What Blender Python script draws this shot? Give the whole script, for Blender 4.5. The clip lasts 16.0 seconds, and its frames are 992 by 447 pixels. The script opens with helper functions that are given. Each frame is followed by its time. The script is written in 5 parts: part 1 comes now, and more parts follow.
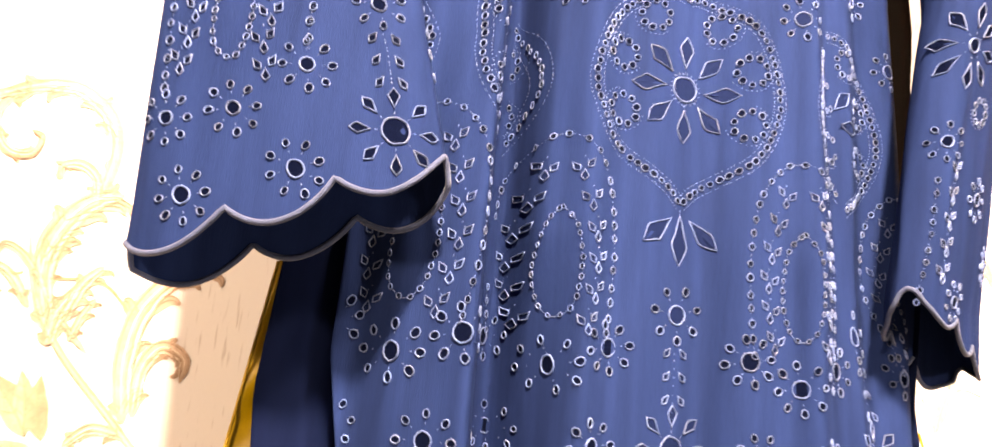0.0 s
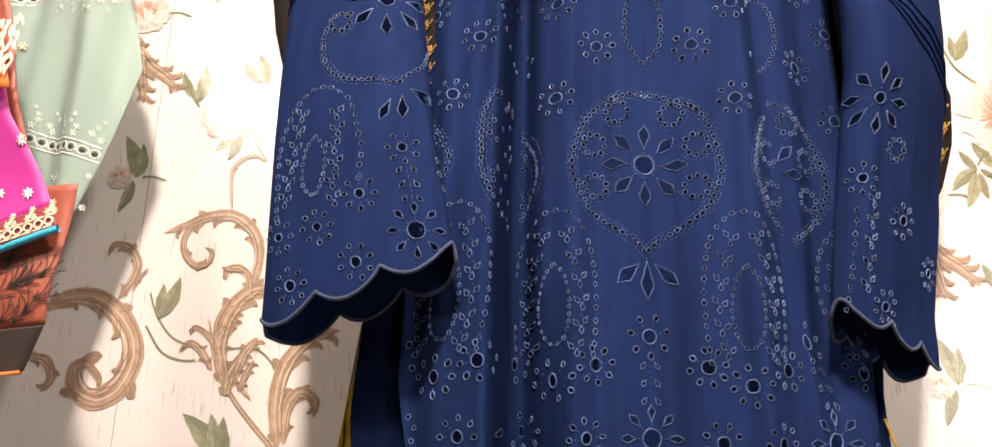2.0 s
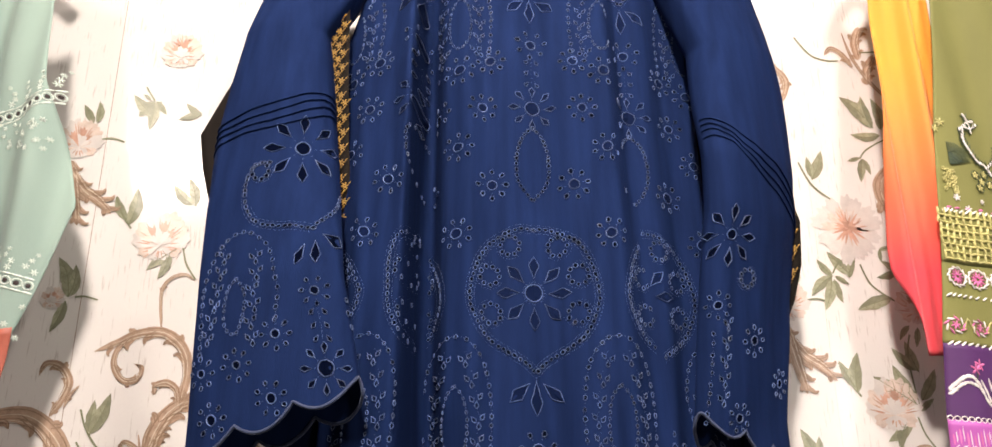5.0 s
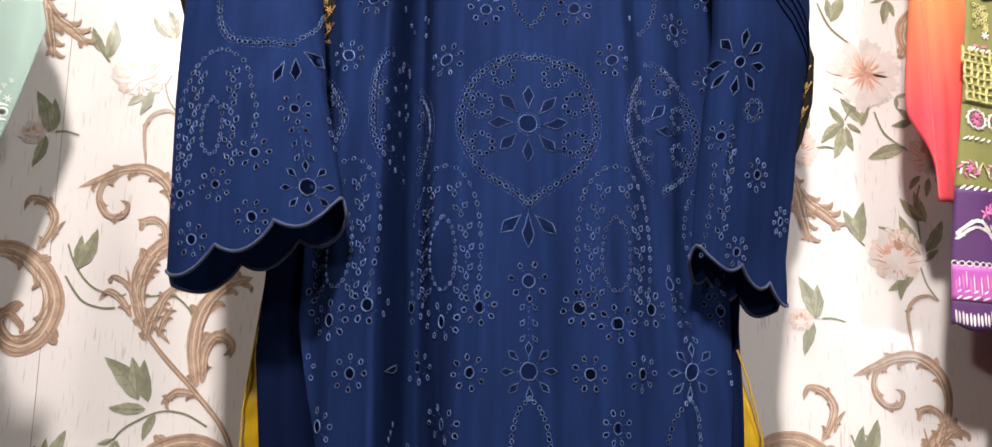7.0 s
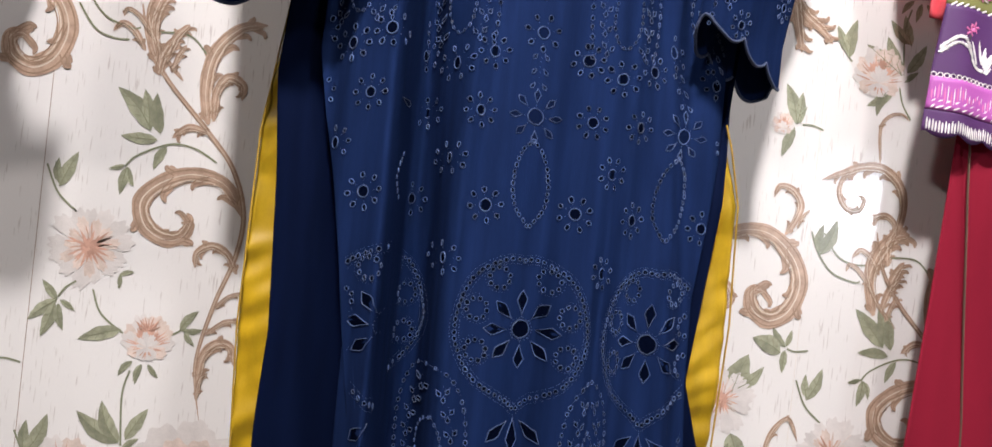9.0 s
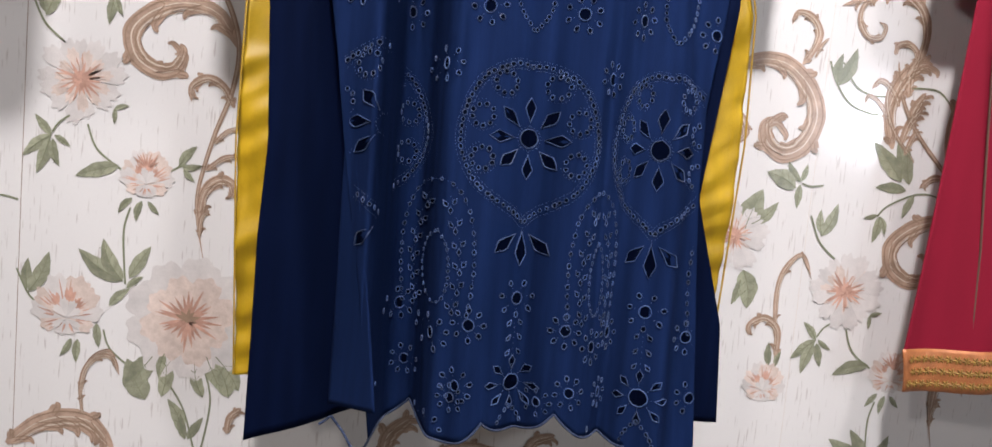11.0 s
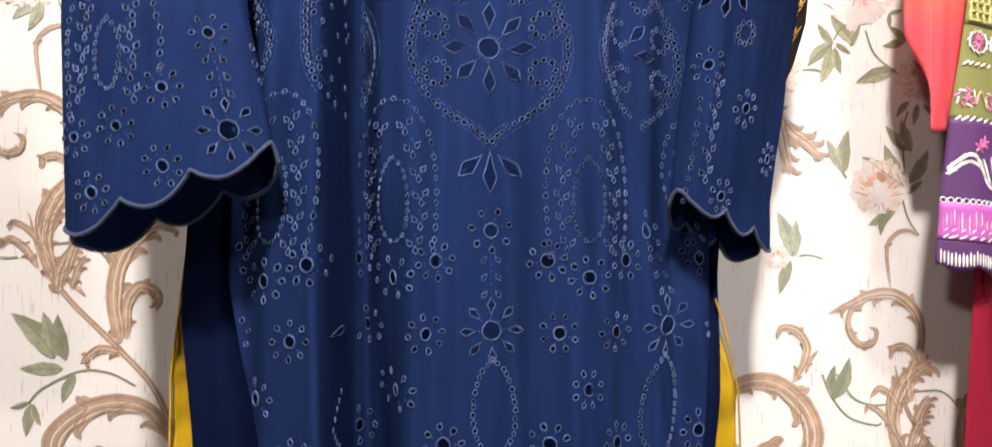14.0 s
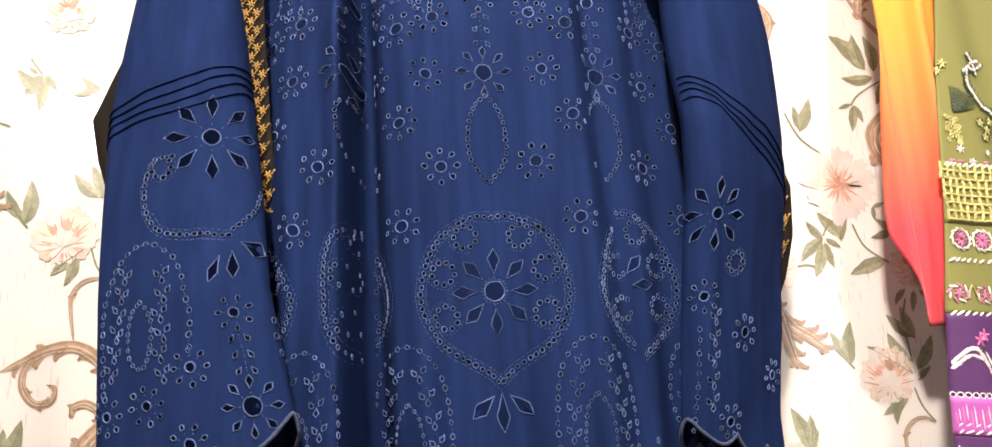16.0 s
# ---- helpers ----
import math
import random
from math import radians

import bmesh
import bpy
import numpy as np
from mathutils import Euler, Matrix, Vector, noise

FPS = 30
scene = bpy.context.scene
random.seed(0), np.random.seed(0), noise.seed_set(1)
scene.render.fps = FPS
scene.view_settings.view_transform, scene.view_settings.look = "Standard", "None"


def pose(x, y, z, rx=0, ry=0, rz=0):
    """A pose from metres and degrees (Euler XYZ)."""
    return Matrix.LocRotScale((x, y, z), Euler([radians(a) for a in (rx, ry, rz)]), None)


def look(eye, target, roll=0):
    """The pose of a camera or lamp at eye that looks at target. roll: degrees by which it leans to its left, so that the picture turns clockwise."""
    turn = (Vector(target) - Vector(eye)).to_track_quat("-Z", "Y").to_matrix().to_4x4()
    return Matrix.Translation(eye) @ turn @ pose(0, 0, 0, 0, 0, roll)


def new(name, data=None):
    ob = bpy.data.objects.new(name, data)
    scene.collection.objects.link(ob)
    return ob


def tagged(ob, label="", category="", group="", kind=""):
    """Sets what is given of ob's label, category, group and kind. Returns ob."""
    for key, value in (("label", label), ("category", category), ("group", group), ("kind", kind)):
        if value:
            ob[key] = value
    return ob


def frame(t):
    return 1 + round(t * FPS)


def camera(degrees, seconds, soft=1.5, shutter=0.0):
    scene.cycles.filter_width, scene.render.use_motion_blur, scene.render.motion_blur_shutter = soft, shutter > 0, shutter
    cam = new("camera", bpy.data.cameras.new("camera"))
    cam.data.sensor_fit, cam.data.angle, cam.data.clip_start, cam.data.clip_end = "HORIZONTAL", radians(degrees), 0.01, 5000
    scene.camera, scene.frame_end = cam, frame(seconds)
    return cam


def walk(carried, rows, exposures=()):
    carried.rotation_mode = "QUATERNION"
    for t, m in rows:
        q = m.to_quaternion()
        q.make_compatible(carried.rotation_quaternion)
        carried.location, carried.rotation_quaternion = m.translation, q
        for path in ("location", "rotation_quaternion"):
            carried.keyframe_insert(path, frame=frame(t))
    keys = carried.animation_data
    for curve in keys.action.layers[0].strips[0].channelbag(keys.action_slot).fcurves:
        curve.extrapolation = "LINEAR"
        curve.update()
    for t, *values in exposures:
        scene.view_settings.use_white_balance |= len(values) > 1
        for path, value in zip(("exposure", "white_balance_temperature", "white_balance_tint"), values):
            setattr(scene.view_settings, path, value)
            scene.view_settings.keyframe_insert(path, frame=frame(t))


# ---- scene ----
cam = camera(69.3, 16.0, shutter=0.4)
METRES, EYE, TILT, LEAN, TURN = 1.6, 1.4, 0.0, 0.0, 0.0
PATH = [
    (0, (-0.234, -0.684, 1.237), (0.121, 1.257, 1.565), 5.8),
    (0.5, (-0.186, -0.791, 1.237), (-0.076, 1.185, 1.524), 5.3),
    (1, (-0.165, -0.845, 1.215), (-0.27, 1.122, 1.564), 3.2),
    (1.5, (-0.142, -0.887, 1.227), (-0.228, 1.069, 1.638), 2.5),
    (2, (-0.133, -0.901, 1.22), (-0.189, 1.05, 1.659), 1.7),
    (2.5, (-0.13, -0.918, 1.215), (-0.151, 1.031, 1.663), 1.0),
    (3, (-0.13, -0.927, 1.22), (-0.14, 1.013, 1.706), 1.4),
    (3.5, (-0.124, -0.943, 1.242), (-0.098, 0.987, 1.767), 1.2),
    (3.7, (-0.117, -0.958, 1.247), (-0.056, 0.956, 1.824), 0.7),
    (5.8, (-0.062, -1.025, 1.313), (0.022, 0.921, 1.766), -0.3),
    (6, (-0.058, -1.006, 1.294), (0.03, 0.953, 1.691), -0.1),
    (6.4, (-0.062, -0.973, 1.255), (0.011, 0.995, 1.606), -0.3),
    (6.5, (-0.059, -0.975, 1.251), (0.001, 0.997, 1.581), -0.1),
    (7, (-0.06, -0.965, 1.225), (0.003, 1.015, 1.5), 0.7),
    (7.5, (-0.052, -0.973, 1.19), (0.075, 1.006, 1.448), 0.5),
    (7.7, (-0.074, -0.99, 1.16), (0.107, 0.989, 1.387), 1.5),
    (8, (-0.081, -0.981, 1.128), (0.042, 1.01, 1.272), 1.4),
    (8.5, (-0.091, -0.992, 1.088), (0.056, 1.001, 1.143), 3.6),
    (9, (-0.102, -0.999, 1.049), (0.073, 0.993, 1.045), 6.1),
    (9.5, (-0.102, -0.998, 1.028), (0.07, 0.995, 1.04), 5.1),
    (10, (-0.091, -0.989, 0.968), (0.065, 1.004, 0.905), 4.1),
    (10.2, (-0.088, -0.985, 0.936), (0.067, 1.007, 0.845), 4.6),
    (12.3, (-0.099, -0.927, 0.888), (0.109, 1.052, 0.685), 5.2),
    (12.5, (-0.117, -0.894, 0.926), (0.112, 1.086, 0.758), 5.1),
    (13, (-0.137, -0.828, 1.04), (0.117, 1.155, 1.089), 6.7),
    (13.5, (-0.093, -0.862, 1.198), (0.154, 1.123, 1.215), 0.4),
    (14, (-0.062, -0.876, 1.279), (0.134, 1.114, 1.276), 0.0),
    (14.5, (-0.042, -0.887, 1.345), (0.178, 1.099, 1.422), -2.5),
    (15, (-0.05, -0.879, 1.355), (0.11, 1.104, 1.565), -3.6),
    (15.5, (-0.05, -0.904, 1.381), (0.118, 1.066, 1.686), -4.0),
    (16, (-0.057, -0.92, 1.392), (0.108, 1.044, 1.733), -3.6),
]
walk(cam, [(t, look(eye, target, roll)) for t, eye, target, roll in PATH],
     [(0, 2.35, 9400, 24), (0.5, 1.6, 9000, 19), (1.0, 0.83, 8500, 17), (1.5, 0.68, 7900, 17), (2.0, 0.52, 7400, 19), (3.7, 0.44, 6950, 18), (5.9, 0.08, 6700, 15), (6.4, 0.28, 6550, 15),
      (9, 0.24, 6050, 14), (12.5, 0.28, 5900, 14), (14, 0.44, 6500, 14), (16, 0.46, 7050, 15.5)])

# ---------------------------------------------------------------- light
def lamp(name, place, target, size, watts, colour, size_y=None, beam=180):
    data = bpy.data.lights.new(name, "AREA")
    data.shape, data.size, data.size_y = "RECTANGLE", size, size_y or size
    data.energy, data.color, data.spread = watts, colour, radians(beam)
    ob = new(name, data)
    ob.matrix_world = look(place, target)
    return ob


world = bpy.data.worlds.new("world")
scene.world = world
world.use_nodes = True
world.node_tree.nodes["Background"].inputs[0].default_value = (0.9, 0.95, 1.0, 1)
world.node_tree.nodes["Background"].inputs[1].default_value = 0.003
lamp("key_spot", (-0.3, -1.9, 3.5), (0.0, -0.1, 1.5), 0.22, 20, (1.0, 0.955, 0.91), beam=62)
lamp("side_spot", (-1.5, -2.3, 2.5), (-0.7, 0, 0.8), 0.22, 20, (1.0, 0.93, 0.86))
lamp("far_spot", (0.95, -1.7, 3.4), (0.75, 0, 0.9), 0.22, 43, (1.0, 0.95, 0.90))
lamp("shop_panel", (2.6, -3.1, 1.35), (0.5, 0, 1.1), 0.40, 20, (0.92, 0.96, 1.0), 0.31)


# ---------------------------------------------------------------- materials
def material(name, colour, rough=0.7, metal=0.0, grain=900.0, depth=0.25, mottle=0.12, scale2=14.0,
             stretch=(1, 1, 1), sheen=0.0, coat=0.0, per_piece=0.0, spec=0.5):
    """A surface with colour mottling at a large and a fine scale and a fine relief."""
    m = bpy.data.materials.new(name)
    m.use_nodes = True
    nt = m.node_tree
    n, l = nt.nodes, nt.links
    b = n["Principled BSDF"]
    b.inputs["Roughness"].default_value, b.inputs["Metallic"].default_value = rough, metal
    b.inputs["Sheen Weight"].default_value = sheen
    b.inputs["Coat Weight"].default_value = coat
    b.inputs["Specular IOR Level"].default_value = spec
    co = n.new("ShaderNodeTexCoord")
    mp = n.new("ShaderNodeMapping")
    mp.inputs["Scale"].default_value = stretch
    l.new(co.outputs["Object"], mp.inputs["Vector"])
    big, fine = n.new("ShaderNodeTexNoise"), n.new("ShaderNodeTexNoise")
    big.inputs["Scale"].default_value, fine.inputs["Scale"].default_value = scale2, grain
    big.inputs["Detail"].default_value, fine.inputs["Detail"].default_value = 5, 3
    for x in (big, fine):
        l.new(mp.outputs[0], x.inputs["Vector"])
    mixed = n.new("ShaderNodeMath")
    mixed.operation = "MULTIPLY_ADD"
    l.new(big.outputs[0], mixed.inputs[0])
    mixed.inputs[1].default_value = 0.75
    half = n.new("ShaderNodeMath")
    half.operation = "MULTIPLY"
    half.inputs[1].default_value = 0.25
    l.new(fine.outputs[0], half.inputs[0])
    l.new(half.outputs[0], mixed.inputs[2])
    ramp = n.new("ShaderNodeMapRange")
    ramp.inputs["From Min"].default_value, ramp.inputs["From Max"].default_value = 0.3, 0.7
    ramp.inputs["To Min"].default_value, ramp.inputs["To Max"].default_value = 1 - mottle, 1 + mottle
    l.new(mixed.outputs[0], ramp.inputs[0])
    hsv = n.new("ShaderNodeHueSaturation")
    hsv.inputs["Color"].default_value = (*colour, 1)
    if per_piece:
        info = n.new("ShaderNodeNewGeometry")
        rr = n.new("ShaderNodeMapRange")
        rr.inputs["To Min"].default_value, rr.inputs["To Max"].default_value = 1 - per_piece, 1 + per_piece
        l.new(info.outputs["Random Per Island"], rr.inputs[0])
        mul = n.new("ShaderNodeMath")
        mul.operation = "MULTIPLY"
        l.new(ramp.outputs[0], mul.inputs[0])
        l.new(rr.outputs[0], mul.inputs[1])
        l.new(mul.outputs[0], hsv.inputs["Value"])
    else:
        l.new(ramp.outputs[0], hsv.inputs["Value"])
    l.new(hsv.outputs[0], b.inputs["Base Color"])
    bump = n.new("ShaderNodeBump")
    bump.inputs["Strength"].default_value, bump.inputs["Distance"].default_value = depth, 0.0006
    l.new(fine.outputs[0], bump.inputs["Height"])
    l.new(bump.outputs[0], b.inputs["Normal"])
    return m


NAVY = material("navy_cotton", (0.0064, 0.0144, 0.051), 0.85, grain=1500, depth=0.4, mottle=0.26, scale2=70, stretch=(1, 1, 0.07), sheen=0.0, spec=0.03)
# The kurta's navy made darker: shade past the slits is in its colour.
NAVY_SHADED = material("navy_plain_cotton", (0.0018, 0.0042, 0.0175), 0.82, grain=1500, depth=0.3, mottle=0.24, scale2=60, stretch=(1, 1, 0.1), sheen=0.0, spec=0.03)
# Darker navy for the cutwork patches: the holes' shade is in this colour.
HOLE_SHADE_NAVY = material("navy_undercloth", (0.0028, 0.0068, 0.027), 0.85, grain=1500, depth=0.3, mottle=0.2, spec=0.03)
THREAD = material("slate_blue_thread", (0.036, 0.066, 0.158), 0.36, grain=2500, depth=0.8, mottle=0.3, sheen=0.1, per_piece=0.45)
CORD = material("navy_cord", (0.012, 0.023, 0.062), 0.7, grain=2500, depth=0.8, mottle=0.3, scale2=300, sheen=0.1)
# Near black, paints the shade inside the cutwork holes.
HOLE_SHADE_BLACK = material("midnight_lining", (0.0012, 0.0022, 0.008), 0.95, grain=1200, mottle=0.2, spec=0.0)
GOLD = material("mustard_satin", (0.37, 0.225, 0.004), 0.48, grain=1300, depth=0.2, mottle=0.35, scale2=26, stretch=(1, 1, 0.5), spec=0.3)
GOLD_EDGE = material("mustard_piping", (0.36, 0.21, 0.012), 0.5, grain=1500)
BROCADE = material("black_brocade", (0.012, 0.009, 0.007), 0.8, grain=1200, spec=0.08)
BROCADE_GOLD = material("antique_gold_thread", (0.27, 0.15, 0.025), 0.5, metal=0.2, grain=2000, per_piece=0.3)
MINT = material("mint_cotton", (0.25, 0.34, 0.285), 0.85, grain=1400, depth=0.3, mottle=0.08, stretch=(1, 1, 0.3), sheen=0.1)
MINT_LACE = material("mint_lace_thread", (0.55, 0.62, 0.54), 0.7, grain=2000, per_piece=0.12)
MAGENTA = material("magenta_silk", (0.45, 0.012, 0.22), 0.5, grain=1500, mottle=0.12, sheen=0.2)
WINE = material("wine_velvet", (0.22, 0.014, 0.03), 0.8, grain=1500, sheen=0.3)
LACE = material("cream_gold_lace", (0.78, 0.62, 0.42), 0.5, grain=2000, per_piece=0.2)
TURQUOISE = material("turquoise_piping", (0.02, 0.33, 0.46), 0.45, grain=1500)
ORANGE = material("orange_cotton", (0.62, 0.16, 0.03), 0.8, grain=1400, mottle=0.12)
RUST = material("rust_printed_silk", (0.30, 0.07, 0.04), 0.55, grain=1400, mottle=0.25, scale2=40)
BLACK_PRINT_AND_GAP = material("black_print", (0.03, 0.018, 0.015), 0.7, grain=1400)
OLIVE = material("olive_cotton", (0.17, 0.165, 0.045), 0.8, grain=1300, mottle=0.14, stretch=(1, 1, 0.3))
LIME = material("lime_gold_lattice", (0.50, 0.45, 0.17), 0.5, grain=2000, per_piece=0.2)
PURPLE = material("purple_silk", (0.075, 0.018, 0.10), 0.6, grain=1500, mottle=0.16)
PINK = material("orchid_pink_silk", (0.40, 0.085, 0.34), 0.55, grain=1500, mottle=0.14)
SILVER = material("silver_white_thread", (0.78, 0.72, 0.68), 0.4, metal=0.15, grain=2200, per_piece=0.18)
PINK_THREAD = material("pink_thread", (0.62, 0.14, 0.32), 0.5, grain=2200, per_piece=0.25)
DARK_THREAD = material("dark_green_thread", (0.03, 0.05, 0.02), 0.6, grain=2200)
RED = material("crimson_cotton", (0.20, 0.008, 0.022), 0.85, grain=1500, mottle=0.14, stretch=(1, 1, 0.25), spec=0.12)
RED_SEAM = material("brown_seam_thread", (0.10, 0.05, 0.03), 0.7)
COPPER = material("copper_brocade", (0.42, 0.15, 0.05), 0.45, metal=0.25, grain=1600, mottle=0.3, scale2=60)
WOOD = material("hanger_wood", (0.25, 0.14, 0.07), 0.5, stretch=(1, 6, 6))
STEEL = material("hook_steel", (0.6, 0.6, 0.6), 0.3, metal=1.0)


def ombre():
    m = material("ombre_chiffon", (0.75, 0.07, 0.06), 0.75, grain=1400, mottle=0.08, stretch=(1, 1, 0.3), sheen=0.15)
    nt = m.node_tree
    hsv = next(x for x in nt.nodes if x.type == "HUE_SAT")
    co = next(x for x in nt.nodes if x.type == "TEX_COORD")
    sep = nt.nodes.new("ShaderNodeSeparateXYZ")
    nt.links.new(co.outputs["Object"], sep.inputs[0])
    mr = nt.nodes.new("ShaderNodeMapRange")
    mr.inputs["From Min"].default_value, mr.inputs["From Max"].default_value = 1.50, 1.82
    nt.links.new(sep.outputs["Z"], mr.inputs[0])
    ramp = nt.nodes.new("ShaderNodeValToRGB")
    ramp.color_ramp.elements[0].color = (0.62, 0.045, 0.06, 1)
    ramp.color_ramp.elements[1].color = (0.78, 0.29, 0.02, 1)
    nt.links.new(mr.outputs[0], ramp.inputs[0])
    nt.links.new(ramp.outputs[0], hsv.inputs["Color"])
    return m


OMBRE = ombre()


# ---------------------------------------------------------------- building helpers
def thing(name, place, label, category, group=""):
    ob = new(name)
    ob.empty_display_size = 0.05
    ob.location = place
    return tagged(ob, label, category, group)


def part(name, bm, mat, parent, label="", kind="", smooth=True):
    """One mesh under a thing or a part; the bmesh is in world metres."""
    me = bpy.data.meshes.new(name)
    if isinstance(bm, tuple):
        me.from_pydata([tuple(v) for v in bm[0]], [], bm[1])
    else:
        bm.to_mesh(me)
        bm.free()
    if smooth:
        me.polygons.foreach_set("use_smooth", [True] * len(me.polygons))
    me.materials.append(mat)
    ob = new(name, me)
    if parent is not None:
        ob.parent = parent
        if parent.type == "EMPTY":
            ob.matrix_parent_inverse = Matrix.Translation(-Vector(parent.location))
    return tagged(ob, label, kind=kind)


def grid(fn, nu, nv, closed=False):
    """Vertices and faces of a sheet: fn(i / (nu - 1), j / (nv - 1))."""
    vs, fs = [], []
    for j in range(nv):
        for i in range(nu):
            vs.append(fn(i / (nu if closed else nu - 1), j / (nv - 1)))
    for j in range(nv - 1):
        for i in range(nu if closed else nu - 1):
            k = (i + 1) % nu
            fs.append((j * nu + i, j * nu + k, (j + 1) * nu + k, (j + 1) * nu + i))
    return vs, fs


def thick(data, t):
    """A sheet with a second side t metres behind it and closed edges."""
    vs, fs = data
    n = len(vs)
    nor = [Vector((0, 0, 0)) for _ in vs]
    for f in fs:
        a, b, c = (Vector(vs[k]) for k in f[:3])
        q = (b - a).cross(c - a)
        for k in f:
            nor[k] += q
    back = [tuple(Vector(v) + t * q.normalized()) if q.length > 0 else tuple(v) for v, q in zip(vs, nor)]
    edges = {}
    for f in fs:
        for a, b in zip(f, f[1:] + f[:1]):
            edges[(a, b)] = edges.get((a, b), 0) + 1
    rim = [(a, b, b + n, a + n) for (a, b) in edges if (b, a) not in edges]
    return list(vs) + back, [tuple(reversed(f)) for f in fs] + [tuple(k + n for k in f) for f in fs] + rim


def tube(points, radius, sides=6, taper=None):
    """A round cord along points."""
    vs, fs = [], []
    pts = [Vector(p) for p in points]
    for i, p in enumerate(pts):
        d = (pts[min(i + 1, len(pts) - 1)] - pts[max(i - 1, 0)]).normalized()
        a = d.cross(Vector((0.31, 0.9, 0.23))).normalized()
        b = d.cross(a)
        r = radius * (taper(i / max(1, len(pts) - 1)) if taper else 1)
        for k in range(sides):
            w = 2 * math.pi * k / sides
            vs.append(tuple(p + r * (math.cos(w) * a + math.sin(w) * b)))
    for i in range(len(pts) - 1):
        for k in range(sides):
            q = (k + 1) % sides
            fs.append((i * sides + k, i * sides + q, (i + 1) * sides + q, (i + 1) * sides + k))
    return vs, fs


def smooth_table(xs, ys, sigma, n=500):
    """A softened line through the given heights, as two arrays."""
    g = np.linspace(xs[0], xs[-1], n)
    y = np.interp(g, xs, ys)
    step = g[1] - g[0]
    k = np.arange(-60, 61) * step
    w = np.exp(-0.5 * (k / sigma) ** 2)
    w /= w.sum()
    return g, np.convolve(np.pad(y, 60, mode="edge"), w, mode="valid")


def ease(a):
    a = min(1.0, max(0.0, a))
    return a * a * (3 - 2 * a)


# ---------------------------------------------------------------- embroidery
def spline_points(pts, per=12):
    """A rounded line through the given points."""
    pts = [np.array(p, float) for p in pts]
    out = []
    for i in range(len(pts) - 1):
        a, b, c, d = pts[max(i - 1, 0)], pts[i], pts[i + 1], pts[min(i + 2, len(pts) - 1)]
        for s in np.linspace(0, 1, per, endpoint=False):
            out.append(0.5 * (2 * b + (c - a) * s + (2 * a - 5 * b + 4 * c - d) * s * s + (3 * b - a - 3 * c + d) * s ** 3))
    out.append(pts[-1])
    return out


class Embroidery:
    """Eyelets, leaf cut-outs and stitched chains, laid on a surface by a map (u, v) -> place, across, up, out."""

    def __init__(self, onto, allowed):
        self.onto, self.allowed = onto, allowed
        self.rim, self.hole, self.wide = ([], []), ([], []), ([], [])

    def outline(self, u, v, loop, width, height=0.0011, hole=True):
        """A raised satin rim round a closed outline; a patch paints the opening's shade."""
        if not self.allowed(u, v):
            return
        o = self.onto(u, v)
        if o is None:
            return
        p, a, b, q = o
        vs, fs = self.rim
        n, k0 = len(loop), len(vs)
        large, at = n > 11, []
        for k, (x, y) in enumerate(loop):
            x0, y0 = loop[k - 1]
            x1, y1 = loop[(k + 1) % n]
            tx, ty = x1 - x0, y1 - y0
            s = math.hypot(tx, ty) or 1e-9
            nx, ny = ty / s, -tx / s
            base = self.onto(u + x, v + y) if large else None
            if base is None:
                base = (p + a * x + b * y, a, b, q)
            at.append(base)
            for off, h in ((0.5, 0.0), (0.25, height), (-0.3, height * 0.8), (-0.5, 0.0001)):
                vs.append(tuple(base[0] + base[1] * (nx * off * width) + base[2] * (ny * off * width) + base[3] * (h + 0.0001)))
        for k in range(n):
            m = (k + 1) % n
            for r in range(3):
                fs.append((k0 + k * 4 + r, k0 + m * 4 + r, k0 + m * 4 + r + 1, k0 + k * 4 + r + 1))
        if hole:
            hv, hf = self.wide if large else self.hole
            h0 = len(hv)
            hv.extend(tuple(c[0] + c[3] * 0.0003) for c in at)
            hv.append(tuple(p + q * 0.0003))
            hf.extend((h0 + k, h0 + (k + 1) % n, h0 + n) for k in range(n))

    def eyelet(self, u, v, r, rough=0.12, n=9, squash=1.0, turn=0.0):
        r = r * random.uniform(1 - rough, 1 + rough)
        c, s = math.cos(turn), math.sin(turn)
        loop = []
        for k in range(n):
            w = 2 * math.pi * k / n
            x, y = r * math.cos(w), r * squash * math.sin(w) * random.uniform(0.92, 1.08)
            loop.append((x * c - y * s, x * s + y * c))
        self.outline(u + random.uniform(-1, 1) * 0.0004, v + random.uniform(-1, 1) * 0.0004, loop, min(0.0013, max(0.00062, r * 0.28)))

    def leaf(self, u, v, turn, length, width, thread=0.0009):
        """A kite-shaped petal opening, broadest towards its tip; turn 0 points up."""
        side = [(-1.0, 0.0), (-0.62, 0.3), (-0.25, 0.64), (0.1, 0.95), (0.25, 1.0), (0.42, 0.84), (0.72, 0.42), (1.0, 0.0)]
        ring = [(w, y) for y, w in side] + [(-w, y) for y, w in side[-2:0:-1]]
        c, s = math.cos(-turn), math.sin(-turn)
        loop = []
        for w, y in ring:
            x, y = w * width * random.uniform(0.9, 1.08), y * length
            loop.append((x * c - y * s, x * s + y * c))
        self.outline(u, v, loop, thread)

    def speck(self, u, v, turn, length=0.0016, width=0.0009, high=0.0008):
        """One short raised stitch."""
        o = self.onto(u, v) if self.allowed(u, v) else None
        if o is None:
            return
        p, a, b, q = o
        c, s = math.cos(turn), math.sin(turn)
        e, f = (a * c + b * s) * (length / 2), (b * c - a * s) * (width / 2)
        vs, fs = self.rim
        k = len(vs)
        vs.extend(tuple(x) for x in (p - e, p - f, p + e, p + f, p + q * high))
        fs.extend((k + i, k + (i + 1) % 4, k + 4) for i in range(4))

